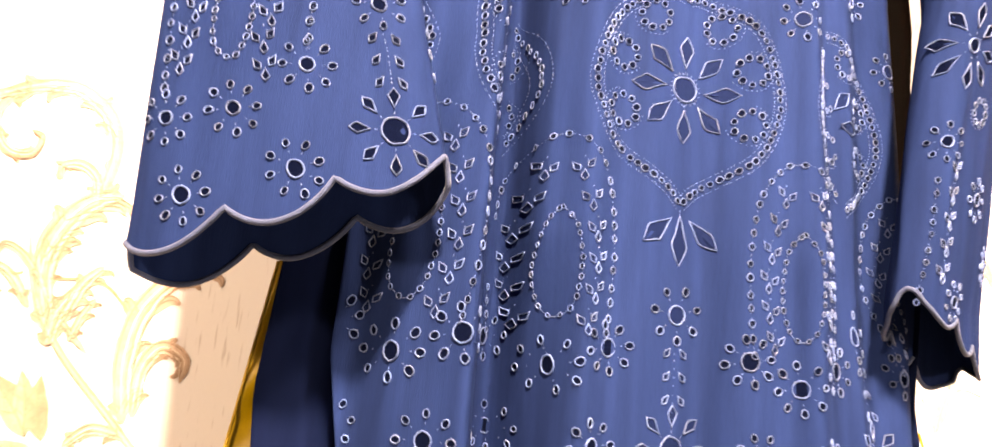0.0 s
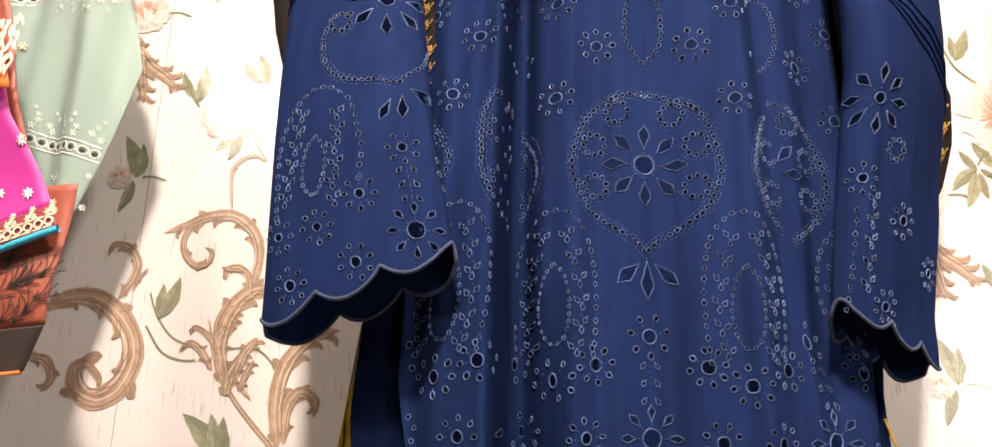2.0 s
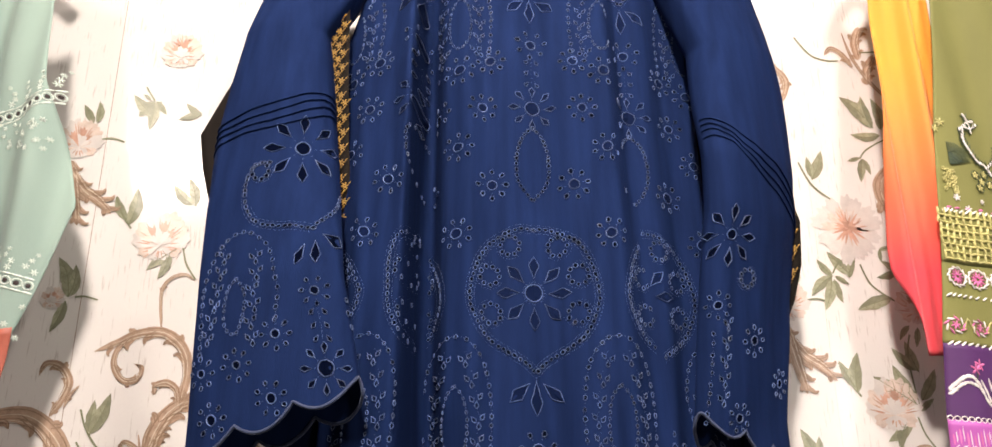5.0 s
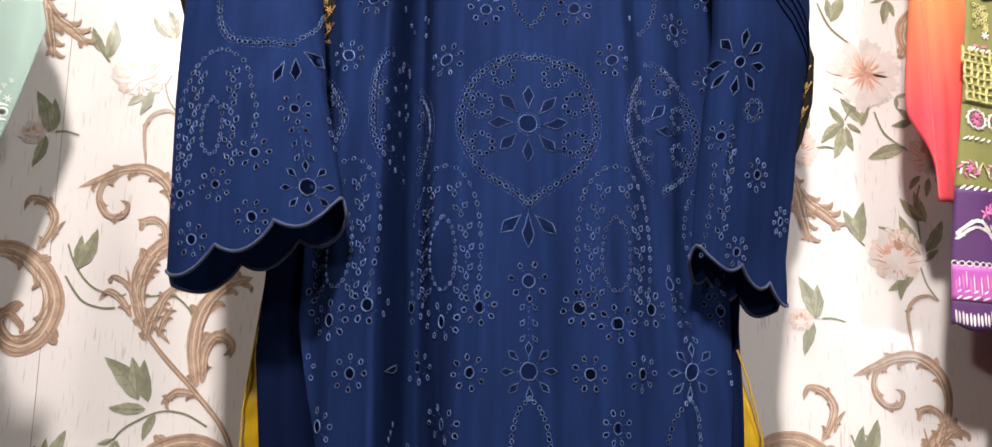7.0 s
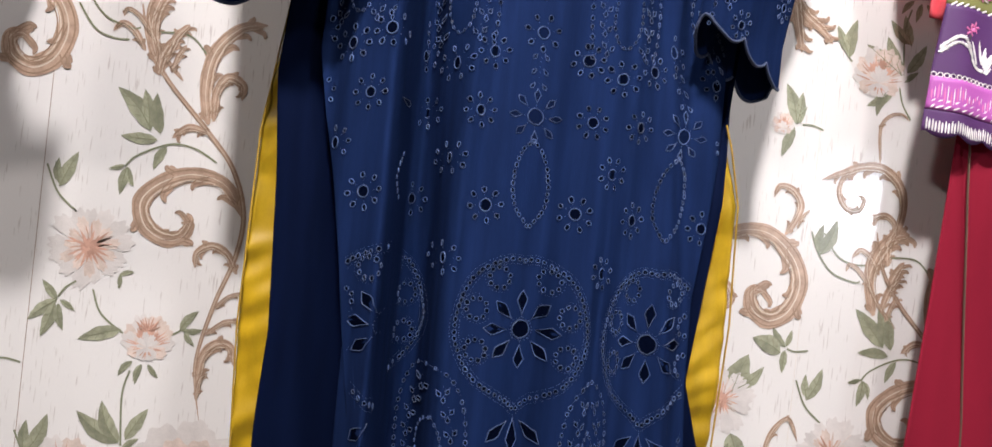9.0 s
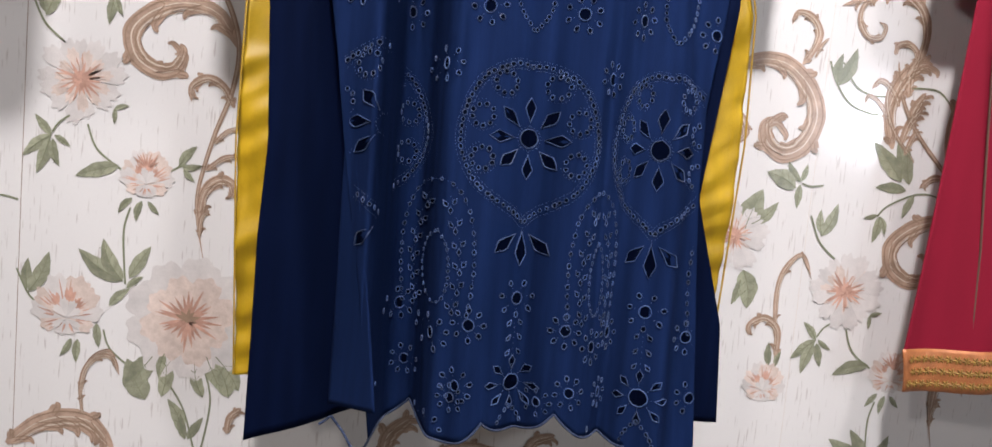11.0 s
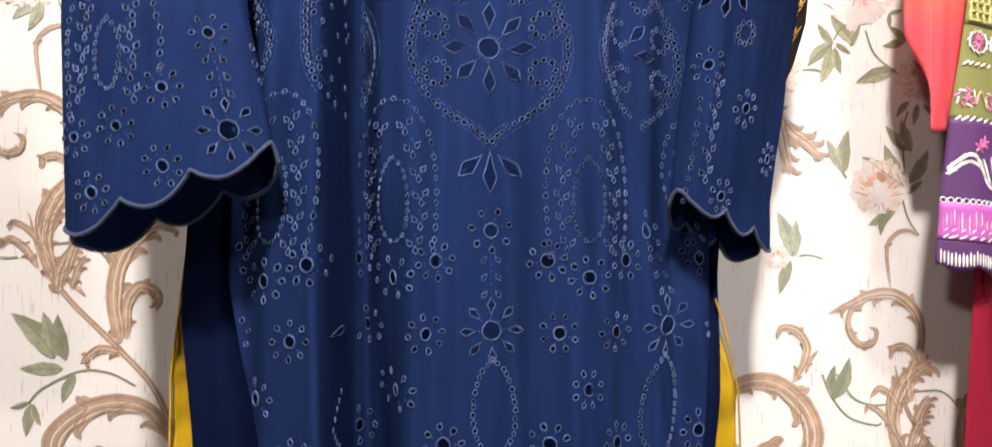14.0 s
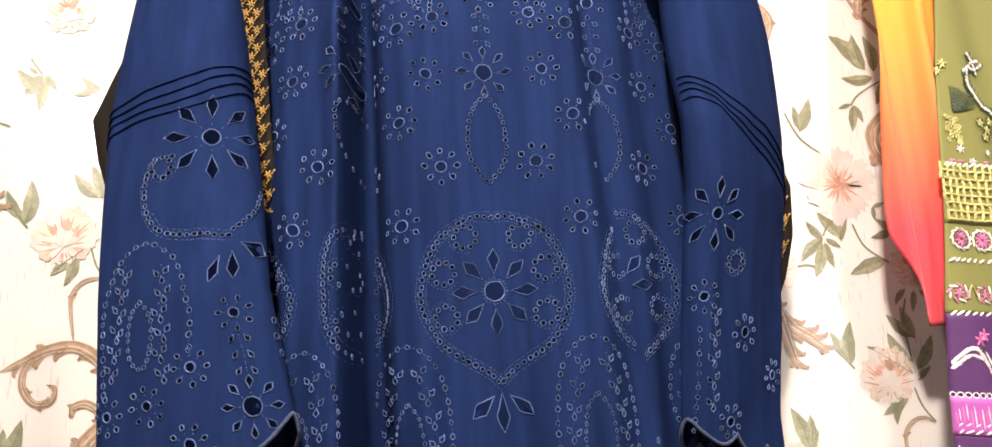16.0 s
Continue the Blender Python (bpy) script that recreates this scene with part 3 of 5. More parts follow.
def left_motifs(e):
    lean = lambda u, z: (u + max(0.0, z - 1.37) * 0.1, z)
    e.petal_flower(0.0475, 1.616, 0.0085, 0.0335, 0.0135, 0.0056)
    e.chain([lean(*q) for q in ((-0.012, 1.596), (-0.03, 1.592), (-0.039, 1.57), (-0.035, 1.54), (-0.0205, 1.521), (0.0025, 1.515), (0.024, 1.515), (0.0445, 1.512), (0.0513, 1.519), (0.068, 1.536), (0.08, 1.56))], 0.0027, 0.0066)
    e.run([lean(*q) for q in ((-0.035, 1.54), (-0.0205, 1.521), (0.0025, 1.515), (0.024, 1.515), (0.0445, 1.512))], 0.0029, 0.005)
    e.run([lean(*q) for q in ((-0.039, 1.57), (-0.035, 1.54), (-0.0205, 1.521), (0.0025, 1.515), (0.024, 1.515), (0.0445, 1.512))], 0.0029, -0.005)
    e.curl(-0.002, 1.585, 1, 0.0105)
    e.leaf(*lean(0.052, 1.483), math.pi, 0.0135, 0.0052)
    e.leaf(*lean(0.035, 1.480), 3.55, 0.0135, 0.0046)
    e.leaf(*lean(0.071, 1.4985), 2.05, 0.014, 0.0078)
    arch = [(-0.076, 1.368), (-0.078, 1.431), (-0.070, 1.473), (-0.057, 1.496), (-0.039, 1.5075), (-0.023, 1.507), (-0.008, 1.497), (0.003, 1.4816), (0.009, 1.460), (0.0143, 1.439), (0.013, 1.4155), (0.0143, 1.402)]
    e.chain([lean(*q) for q in arch], 0.0027, 0.0108)
    drop = [(0.0, 0.031), (0.011, 0.017), (0.013, -0.003), (0.008, -0.024), (0.0, -0.031), (-0.011, -0.02), (-0.013, 0.003), (-0.009, 0.02), (0, 0.031)]
    e.chain([lean(-0.0353 + x, 1.423 + y) for x, y in drop], 0.0021, 0.0072)
    for k in range(6):
        e.sprig(*lean(-0.014 + 0.003 * (k % 2), 1.478 - 0.018 * k), 1)
        e.sprig(*lean(-0.054 - 0.0028 * k, 1.48 - 0.018 * k), -1)
    for u, z, r in ((0.0143, 1.392, 0.0045), (-0.029, 1.360, 0.0045), (-0.074, 1.352, 0.0042), (0.009, 1.326, 0.0056), (-0.060, 1.304, 0.0054)):
        e.ring_flower(*lean(u, z), r, 0.0155, 0.0028, 8)
    e.ring_flower(*lean(0.055, 1.438), 0.0050, 0.0145, 0.0027, 7)
    e.run([(0.062, 1.425), (0.066, 1.405), (0.068, 1.385)], 0.003)
    for k in range(3):
        for s in (-1, 1):
            e.leaf(0.064 + 0.0018 * k + s * 0.007, 1.415 - 0.0145 * k, s * 2.5, 0.0042, 0.0023, 0.0008)
    e.petal_flower(0.069, 1.355, 0.0086, 0.0212, 0.0064, 0.0033, 8)
    for x, y in ((0.099, 1.415), (0.103, 1.4), (0.098, 1.43)):
        e.eyelet(x, y, 0.003)


def right_motifs(e):
    e.petal_flower(-0.07, 1.514, 0.0062, 0.027, 0.0115, 0.005)
    e.curl(-0.036, 1.465, 1, 0.0105)
    e.ring_flower(-0.018, 1.392, 0.0055, 0.0157, 0.003)
    e.ring_flower(0.04, 1.345, 0.005, 0.0146, 0.0028)
    e.ring_flower(-0.035, 1.305, 0.005, 0.0146, 0.0028)
    e.ring_flower(-0.075, 1.43, 0.005, 0.0146, 0.0028)
    e.chain([(-0.078, 1.40), (-0.076, 1.35), (-0.078, 1.30)], 0.0026, 0.011)
    for k in range(5):
        e.sprig(-0.06, 1.41 - 0.021 * k, 1)


sleeve_part(LEFT, "loose navy sleeve with pintucks and scalloped edge", ((1.678, 0.026), (1.667, 0.026), (1.656, 0.026), (1.645, 0.026)), left_motifs)
sleeve_part(RIGHT, "loose navy sleeve with pintucks and scalloped edge", ((1.6195, -0.0525), (1.608, -0.0545), (1.597, -0.057), (1.586, -0.059)), right_motifs)


# ---------------------------------------------------------------- the brocade garment behind
def strip(name, zs, x0s, x1s, y, mat, parent, label="", wave=0.003, nu=10, nv=80, pucker=1.1):
    z_lo, z_hi = zs[0], zs[-1]
    def fn(s, t):
        z = z_hi + (z_lo - z_hi) * t
        a, b = float(np.interp(z, zs, x0s)), float(np.interp(z, zs, x1s))
        return (a + (b - a) * s, y + wave * math.sin(z * 31 + s * 3) + noise.noise(Vector((s * 2, z * 9, y * 50))) * wave * 1.5
                + noise.noise(Vector((s * 1.1 + z * 14, z * 34 - s * 1.6, y * 50))) * wave * pucker, z)
    return part(name, thick(grid(fn, nu, nv), 0.0012), mat, parent, label)


brocade = thing("brocade_kurta", (0, -0.05, 0.62), "black and gold brocade kurta with mustard satin borders, hanging behind", "kurta")
strip("back_layer", [0.66, 1.0, 1.4, 1.6, 1.9], [-0.25, -0.255, -0.27, -0.27, -0.2], [0.23, 0.235, 0.29, 0.30, 0.25], -0.07, BROCADE, brocade, "black brocade cloth", 0.002, 40)
strip("satin_border", [0.628, 0.9, 1.13, 1.28, 1.34], [-0.303, -0.316, -0.312, -0.293, -0.285], [-0.24, -0.24, -0.25, -0.26, -0.26], -0.136, GOLD, brocade, "mustard satin border with a stitched edge", 0.0040, 16, 160, 1.7)
strip("satin_border", [0.66, 0.95, 1.10, 1.17, 1.20], [0.2, 0.2, 0.215, 0.232, 0.238], [0.262, 0.275, 0.270, 0.254, 0.244], -0.130, GOLD, brocade, "mustard satin border with a stitched edge", 0.0040, 16, 160, 1.7)


# ---------------------------------------------------------------- the room
def box(x0, y0, z0, x1, y1, z1, bevel=0.0):
    bm = bmesh.new()
    bmesh.ops.create_cube(bm, size=1, matrix=Matrix.LocRotScale(((x0 + x1) / 2, (y0 + y1) / 2, (z0 + z1) / 2), None, (x1 - x0, y1 - y0, z1 - z0)))
    if bevel:
        bmesh.ops.bevel(bm, geom=bm.edges[:], offset=bevel, segments=2, affect="EDGES")
    return bm


def structure(name, bm, mat, label, category):
    return tagged(part(name, bm, mat, None, smooth=False), label, category, kind="structure")


def wallpaper():
    """Cream vinyl paper with fine upright scratches like limed wood, glossy."""
    m = material("cream_wallpaper", (0.62, 0.582, 0.542), 0.12, grain=700, depth=0.12, mottle=0.05, scale2=5, stretch=(1, 1, 0.35), spec=0.5)
    nt = m.node_tree
    n, l = nt.nodes, nt.links
    hsv = next(x for x in n if x.type == "HUE_SAT")
    b = n["Principled BSDF"]
    co = next(x for x in n if x.type == "TEX_COORD")
    mp = n.new("ShaderNodeMapping")
    mp.inputs["Scale"].default_value = (1, 1, 0.075)
    mp.inputs["Rotation"].default_value = (0, radians(2.5), 0)
    l.new(co.outputs["Object"], mp.inputs[0])
    a = n.new("ShaderNodeTexNoise")
    a.inputs["Scale"].default_value, a.inputs["Detail"].default_value = 330, 2
    l.new(mp.outputs[0], a.inputs["Vector"])
    patch = n.new("ShaderNodeTexNoise")
    patch.inputs["Scale"].default_value = 22
    l.new(co.outputs["Object"], patch.inputs["Vector"])
    add = n.new("ShaderNodeMath")
    add.operation = "MULTIPLY_ADD"
    add.inputs[1].default_value = 0.35
    l.new(patch.outputs[0], add.inputs[0])
    l.new(a.outputs[0], add.inputs[2])
    cut = n.new("ShaderNodeMapRange")
    cut.inputs["From Min"].default_value, cut.inputs["From Max"].default_value = 0.80, 0.875
    l.new(add.outputs[0], cut.inputs[0])
    mix = n.new("ShaderNodeMix")
    mix.data_type = "RGBA"
    mix.inputs["B"].default_value = (0.36, 0.30, 0.255, 1)
    l.new(hsv.outputs[0], mix.inputs["A"])
    fac = n.new("ShaderNodeMath")
    fac.operation = "MULTIPLY"
    fac.inputs[1].default_value = 0.55
    l.new(cut.outputs[0], fac.inputs[0])
    l.new(fac.outputs[0], mix.inputs["Factor"])
    l.new(mix.outputs["Result"], b.inputs["Base Color"])
    return m


PAPER = wallpaper()
# Unseen room surfaces, added and toned dark to hold down bounced light.
UNSEEN_PLASTER = material("shop_plaster", (0.14, 0.13, 0.12), 0.8, grain=200, mottle=0.08, scale2=3)
UNSEEN_TILE = material("shop_floor_tile", (0.24, 0.22, 0.19), 0.35, grain=150, mottle=0.12, scale2=4)
wall = structure("wall_north", box(-3.2, 0, 0, 3.6, 0.12, 3.7), PAPER, "cream floral wallpapered shop wall behind the garments", "wall")
structure("wall_south", box(-3.2, -4.12, 0, 3.6, -4.0, 3.7), UNSEEN_PLASTER, "plain plastered wall of the shop", "wall")
structure("wall_west", box(-3.32, -4.12, 0, -3.2, 0.12, 3.7), UNSEEN_PLASTER, "plain plastered wall of the shop", "wall")
structure("wall_east", box(3.6, -4.12, 0, 3.72, 0.12, 3.7), UNSEEN_PLASTER, "plain plastered wall of the shop", "wall")
structure("floor", box(-3.32, -4.12, -0.1, 3.72, 0.12, 0), UNSEEN_TILE, "beige tiled shop floor", "floor")
structure("ceiling", box(-3.32, -4.12, 3.7, 3.72, 0.12, 3.8), UNSEEN_PLASTER, "plain white shop ceiling", "ceiling")


# ---------------------------------------------------------------- the wallpaper's printed sprays
PRINT = {
    "scroll": material("print_tan", (0.38, 0.26, 0.185), 0.22, grain=500, depth=0.4, mottle=0.28, scale2=70, per_piece=0.12),
    "vein": material("print_brown", (0.27, 0.18, 0.12), 0.25, grain=500, mottle=0.2, scale2=60),
    "light": material("print_sand", (0.56, 0.45, 0.345), 0.22, grain=500, mottle=0.15, scale2=60),
    "leaf": material("print_sage", (0.25, 0.247, 0.165), 0.22, grain=600, depth=0.4, mottle=0.28, scale2=80, per_piece=0.22),
    "rib": material("print_dark_sage", (0.19, 0.195, 0.12), 0.22, grain=600),
    "petal": material("print_blush", (0.545, 0.435, 0.365), 0.22, grain=500, depth=0.4, mottle=0.16, scale2=90, per_piece=0.10),
    "pale": material("print_pearl", (0.53, 0.48, 0.44), 0.22, grain=500, depth=0.3, mottle=0.10, scale2=60, per_piece=0.08),
    "coral": material("print_coral", (0.45, 0.26, 0.19), 0.22, grain=500, mottle=0.2, scale2=90, per_piece=0.2),
}


def spline(pts, per=10):
    pts = [np.array(p, float) for p in pts]
    out = []
    for i in range(len(pts) - 1):
        a, b, c, d = pts[max(i - 1, 0)], pts[i], pts[i + 1], pts[min(i + 2, len(pts) - 1)]
        for s in np.linspace(0, 1, per, endpoint=False):
            out.append(0.5 * (2 * b + (c - a) * s + (2 * a - 5 * b + 4 * c - d) * s * s + (3 * b - a - 3 * c + d) * s ** 3))
    out.append(pts[-1])
    return np.array(out)


class Paper:
    """Collects printed shapes on the wall, moved by (dx, dz) and grown by s about a centre."""

    def __init__(self):
        self.sheets = {k: ([], []) for k in PRINT}
        self.shift(0, 0)
        self.layer = 0

    def shift(self, dx, dz, s=1.0, about=(0, 0)):
        self.dx, self.dz, self.s, self.about = dx, dz, s, about
        return self

    def put(self, kind, pts, faces=None, lift=0.0):
        vs, fs = self.sheets[kind]
        k = len(vs)
        self.layer = (self.layer + 1) % 40
        y = -0.0007 - self.layer * 0.00001 - lift
        for x, z in pts:
            vs.append(((x - self.about[0]) * self.s + self.about[0] + self.dx, y, (z - self.about[1]) * self.s + self.about[1] + self.dz))
        for f in faces or [tuple(range(len(pts)))]:
            fs.append(tuple(k + i for i in f))

    def ribbon(self, kind, line, left, right, lift=0.0):
        n = len(line)
        d = np.gradient(line, axis=0)
        d /= np.maximum(1e-9, np.hypot(d[:, 0], d[:, 1]))[:, None]
        nor = np.stack([-d[:, 1], d[:, 0]], 1)
        a, b = line + nor * left[:, None], line - nor * right[:, None]
        self.put(kind, list(map(tuple, a)) + list(map(tuple, b)), [(i, i + 1, n + i + 1, n + i) for i in range(n - 1)], lift)

    def scroll(self, pts, width, lobes=0):
        line = spline(pts, 14)
        n = len(line)
        t = np.linspace(0, 1, n)
        body = width * (0.30 + 0.32 * np.sin(np.pi * np.clip(t * 0.9 + 0.12, 0, 1))) * np.clip((1.02 - t) * 7, 0.05, 1) * np.clip(t * 8 + 0.35, 0, 1)
        turn = np.sum(np.cross(np.diff(line, axis=0)[:-1], np.diff(line, axis=0)[1:]))
        frill = np.zeros(n)
        if lobes:
            ph = (t * lobes + 0.15) % 1
            frill = width * 0.14 * np.where(ph < 0.78, ph / 0.78, (1 - ph) / 0.22) ** 1.3 * np.sin(np.pi * np.clip(t, 0.02, 0.98)) ** 0.5
        inner, outer = body * 0.5 + frill, body * 0.5 + frill * 0.22
        left, right = (inner, outer) if turn > 0 else (outer, inner)
        if lobes == 0:
            left = right = body * 0.5
        self.ribbon("scroll", line, left, right)
        d = np.gradient(line, axis=0)
        d /= np.maximum(1e-9, np.hypot(d[:, 0], d[:, 1]))[:, None]
        nor = np.stack([-d[:, 1], d[:, 0]], 1)
        side = 1 if turn > 0 else -1
        for off, kind in ((-0.32, "vein"), (0.05, "light"), (0.3, "vein")) + (((0.62, "vein"), (0.45, "light")) if lobes else ()):
            lo, hi = int(n * 0.06), int(n * 0.93)
            shiftd = line + nor * (side * off * (body + frill * (0.7 if off > 0.2 else 0)))[:, None]
            w = body * 0.04 * np.sin(np.pi * t) + 0.00015
            self.ribbon(kind, shiftd[lo:hi], w[lo:hi], w[lo:hi], 0.0005)
        for k in range(lobes):
            i = min(n - 3, int((k + 0.35) / (lobes + 0.3) * n))
            p, f = line[i], nor[i] * side
            g = width * (0.95 - 0.35 * abs(2 * (k + 0.5) / lobes - 1)) * random.uniform(0.85, 1.12)
            for way, reach in ((1, 1.0), (-1, 0.42)):
                if way < 0 and k % 2:
                    continue
                finger = spline([p + f * way * body[i] * 0.1, p + d[i] * g * 0.5 * reach + f * way * (body[i] * 0.4 + g * 0.12 * reach),
                                 p + d[i] * g * 0.92 * reach + f * way * (body[i] * 0.4 + g * 0.48 * reach), p + d[i] * g * 0.9 * reach + f * way * (body[i] * 0.4 + g * 0.86 * reach)], 6)
                m = len(finger)
                w = g * 0.21 * np.sin(np.pi * np.linspace(0.22, 1.0, m)) ** 0.7 + 0.0002
                self.ribbon("scroll", finger, w, w)
                self.ribbon("vein", finger[3:-1], w[3:-1] * 0.09 + 0.0001, w[3:-1] * 0.09 + 0.0001, 0.0006)
                off = np.gradient(finger, axis=0)
                off /= np.maximum(1e-9, np.hypot(off[:, 0], off[:, 1]))[:, None]
                rim = finger + np.stack([-off[:, 1], off[:, 0]], 1) * (w * 0.86)[:, None] * (-way * side)
                self.ribbon("vein", rim[2:], w[2:] * 0.1 + 0.0001, w[2:] * 0.1 + 0.0001, 0.0006)

    def stem(self, pts, width=0.0026):
        line = spline(pts, 10)
        w = np.full(len(line), width / 2)
        self.ribbon("rib", line, w, w)

    def leaf(self, base, tip, ratio=0.31):
        b, t = np.array(base, float), np.array(tip, float)
        d = t - b
        nor = np.array([-d[1], d[0]])
        bend = random.uniform(-0.09, 0.09)
        s = np.linspace(0, 1, 15)
        half = ratio * 0.5 * np.sin(np.pi * s ** 0.8) ** 0.9 * (1 + 0.14 * np.abs(np.sin(s * 9)))
        mid = b + d * s[:, None] + nor * (bend * np.sin(np.pi * s))[:, None]
        a, c = mid + nor * half[:, None], mid - nor * half[:, None]
        n = len(s)
        self.put("leaf", list(map(tuple, a)) + list(map(tuple, mid)), [(i, i + 1, n + i + 1, n + i) for i in range(n - 1)])
        self.put("leaf", list(map(tuple, mid)) + list(map(tuple, c)), [(i, i + 1, n + i + 1, n + i) for i in range(n - 1)])
        w = np.linspace(0.0007, 0.0002, n)
        self.ribbon("rib", mid, w, w, 0.0005)
        for k in (4, 7, 10):
            for side in (1, -1):
                q = mid[k] + d * 0.13 + nor * side * half[k] * 0.75
                self.ribbon("rib", np.linspace(mid[k], q, 4), np.full(4, 0.0003), np.full(4, 0.0003), 0.0005)

    def petal(self, kind, c, angle, length, width, notch=0.06, lift=0.0):
        """A broad petal from c outward."""
        pts = [c]
        for k in range(15):
            s = k / 14
            w = (s - 0.5) * 2
            r = length * (1 - 0.22 * abs(w) ** 2.4 + notch * math.sin(w * 9 + angle * 5))
            a = angle + w * width
            pts.append((c[0] + r * math.sin(a), c[1] + r * math.cos(a)))
        self.put(kind, pts, None, lift)

    def rays(self, kind, c, count, r0, r1, width, lift, a0=0.0, a1=2 * math.pi):
        for k in range(count):
            a = a0 + (a1 - a0) * k / count + random.uniform(-0.12, 0.12)
            e = r1 * random.uniform(0.65, 1.1)
            p = np.array([[c[0] + r * math.sin(a), c[1] + r * math.cos(a)] for r in np.linspace(r0, e, 5)])
            w = np.array([0.4, 1, 0.9, 0.6, 0.1]) * width
            self.ribbon(kind, p, w, w, lift)

    def blossom(self, c, size):
        r = size / 2
        for k in range(13):
            self.petal("pale", c, k * 2 * math.pi / 13 + random.uniform(-0.1, 0.1), r * random.uniform(0.9, 1.08), 0.27, 0.05, 0.0002)
        for k in range(11):
            self.petal("petal", c, k * 2 * math.pi / 11 + 0.2, r * random.uniform(0.6, 0.76), 0.24, 0.05, 0.0004)
        self.rays("coral", c, 22, r * 0.08, r * 0.56, r * 0.035, 0.0008)
        self.rays("petal", c, 14, r * 0.2, r * 0.62, r * 0.035, 0.0010)
        self.rays("coral", c, 10, 0, r * 0.25, r * 0.06, 0.0011)

    def rose(self, c, size):
        r = size / 2
        for k in range(9):
            self.petal("pale", c, k * 2 * math.pi / 9 + 0.2, r * random.uniform(0.95, 1.05), 0.42, 0.035, 0.0002)
        for k in range(8):
            self.petal("petal", c, k * 2 * math.pi / 8 + 0.5, r * random.uniform(0.66, 0.78), 0.42, 0.04, 0.0004)
        self.rays("coral", c, 26, r * 0.05, r * 0.5, r * 0.028, 0.0008)
        self.rays("vein", c, 10, 0, r * 0.2, r * 0.035, 0.0010)

    def cup(self, c, size, inner):
        r = size / 2
        b = (c[0], c[1] - r * 0.35)
        for a, l, w, kind in ((-1.25, 0.95, 0.42, "pale"), (1.25, 0.95, 0.42, "pale"), (-0.75, 1.05, 0.4, "petal"), (0.75, 1.05, 0.4, "petal"), (-0.3, 1.2, 0.36, "pale"),
                              (0.3, 1.18, 0.36, "petal"), (0.0, 1.1, 0.34, "petal"), (-1.9, 0.7, 0.45, "petal"), (1.9, 0.7, 0.45, "petal"), (2.7, 0.5, 0.55, "pale"), (-2.7, 0.5, 0.55, "pale")):
            self.petal(kind, b, a, r * l, w, 0.05, 0.0003)
            self.rays("coral" if inner else "light", b, 3, r * l * 0.35, r * l * 0.85, r * 0.022, 0.0004, a - w * 0.6, a + w * 0.6)
        for a, l in ((-0.5, 0.7), (0.1, 0.8), (0.6, 0.62), (-1.0, 0.55), (1.1, 0.5)):
            self.petal("coral" if inner and abs(a) < 0.7 else "petal", b, a, r * l, 0.24, 0.08, 0.0007)
        for a, l in ((-0.2, 0.55), (0.4, 0.5), (-0.8, 0.45), (0.95, 0.42), (2.2, 0.42), (-2.2, 0.42)):
            self.petal("pale", b, a, r * l, 0.3, 0.06, 0.0009)

    def tulip(self, c, size):
        self.cup(c, size, True)

    def peony(self, c, size):
        self.cup(c, size, True)
        self.rays("coral", (c[0], c[1] + size * 0.1), 12, size * 0.05, size * 0.3, size * 0.014, 0.0012, -1.2, 1.2)


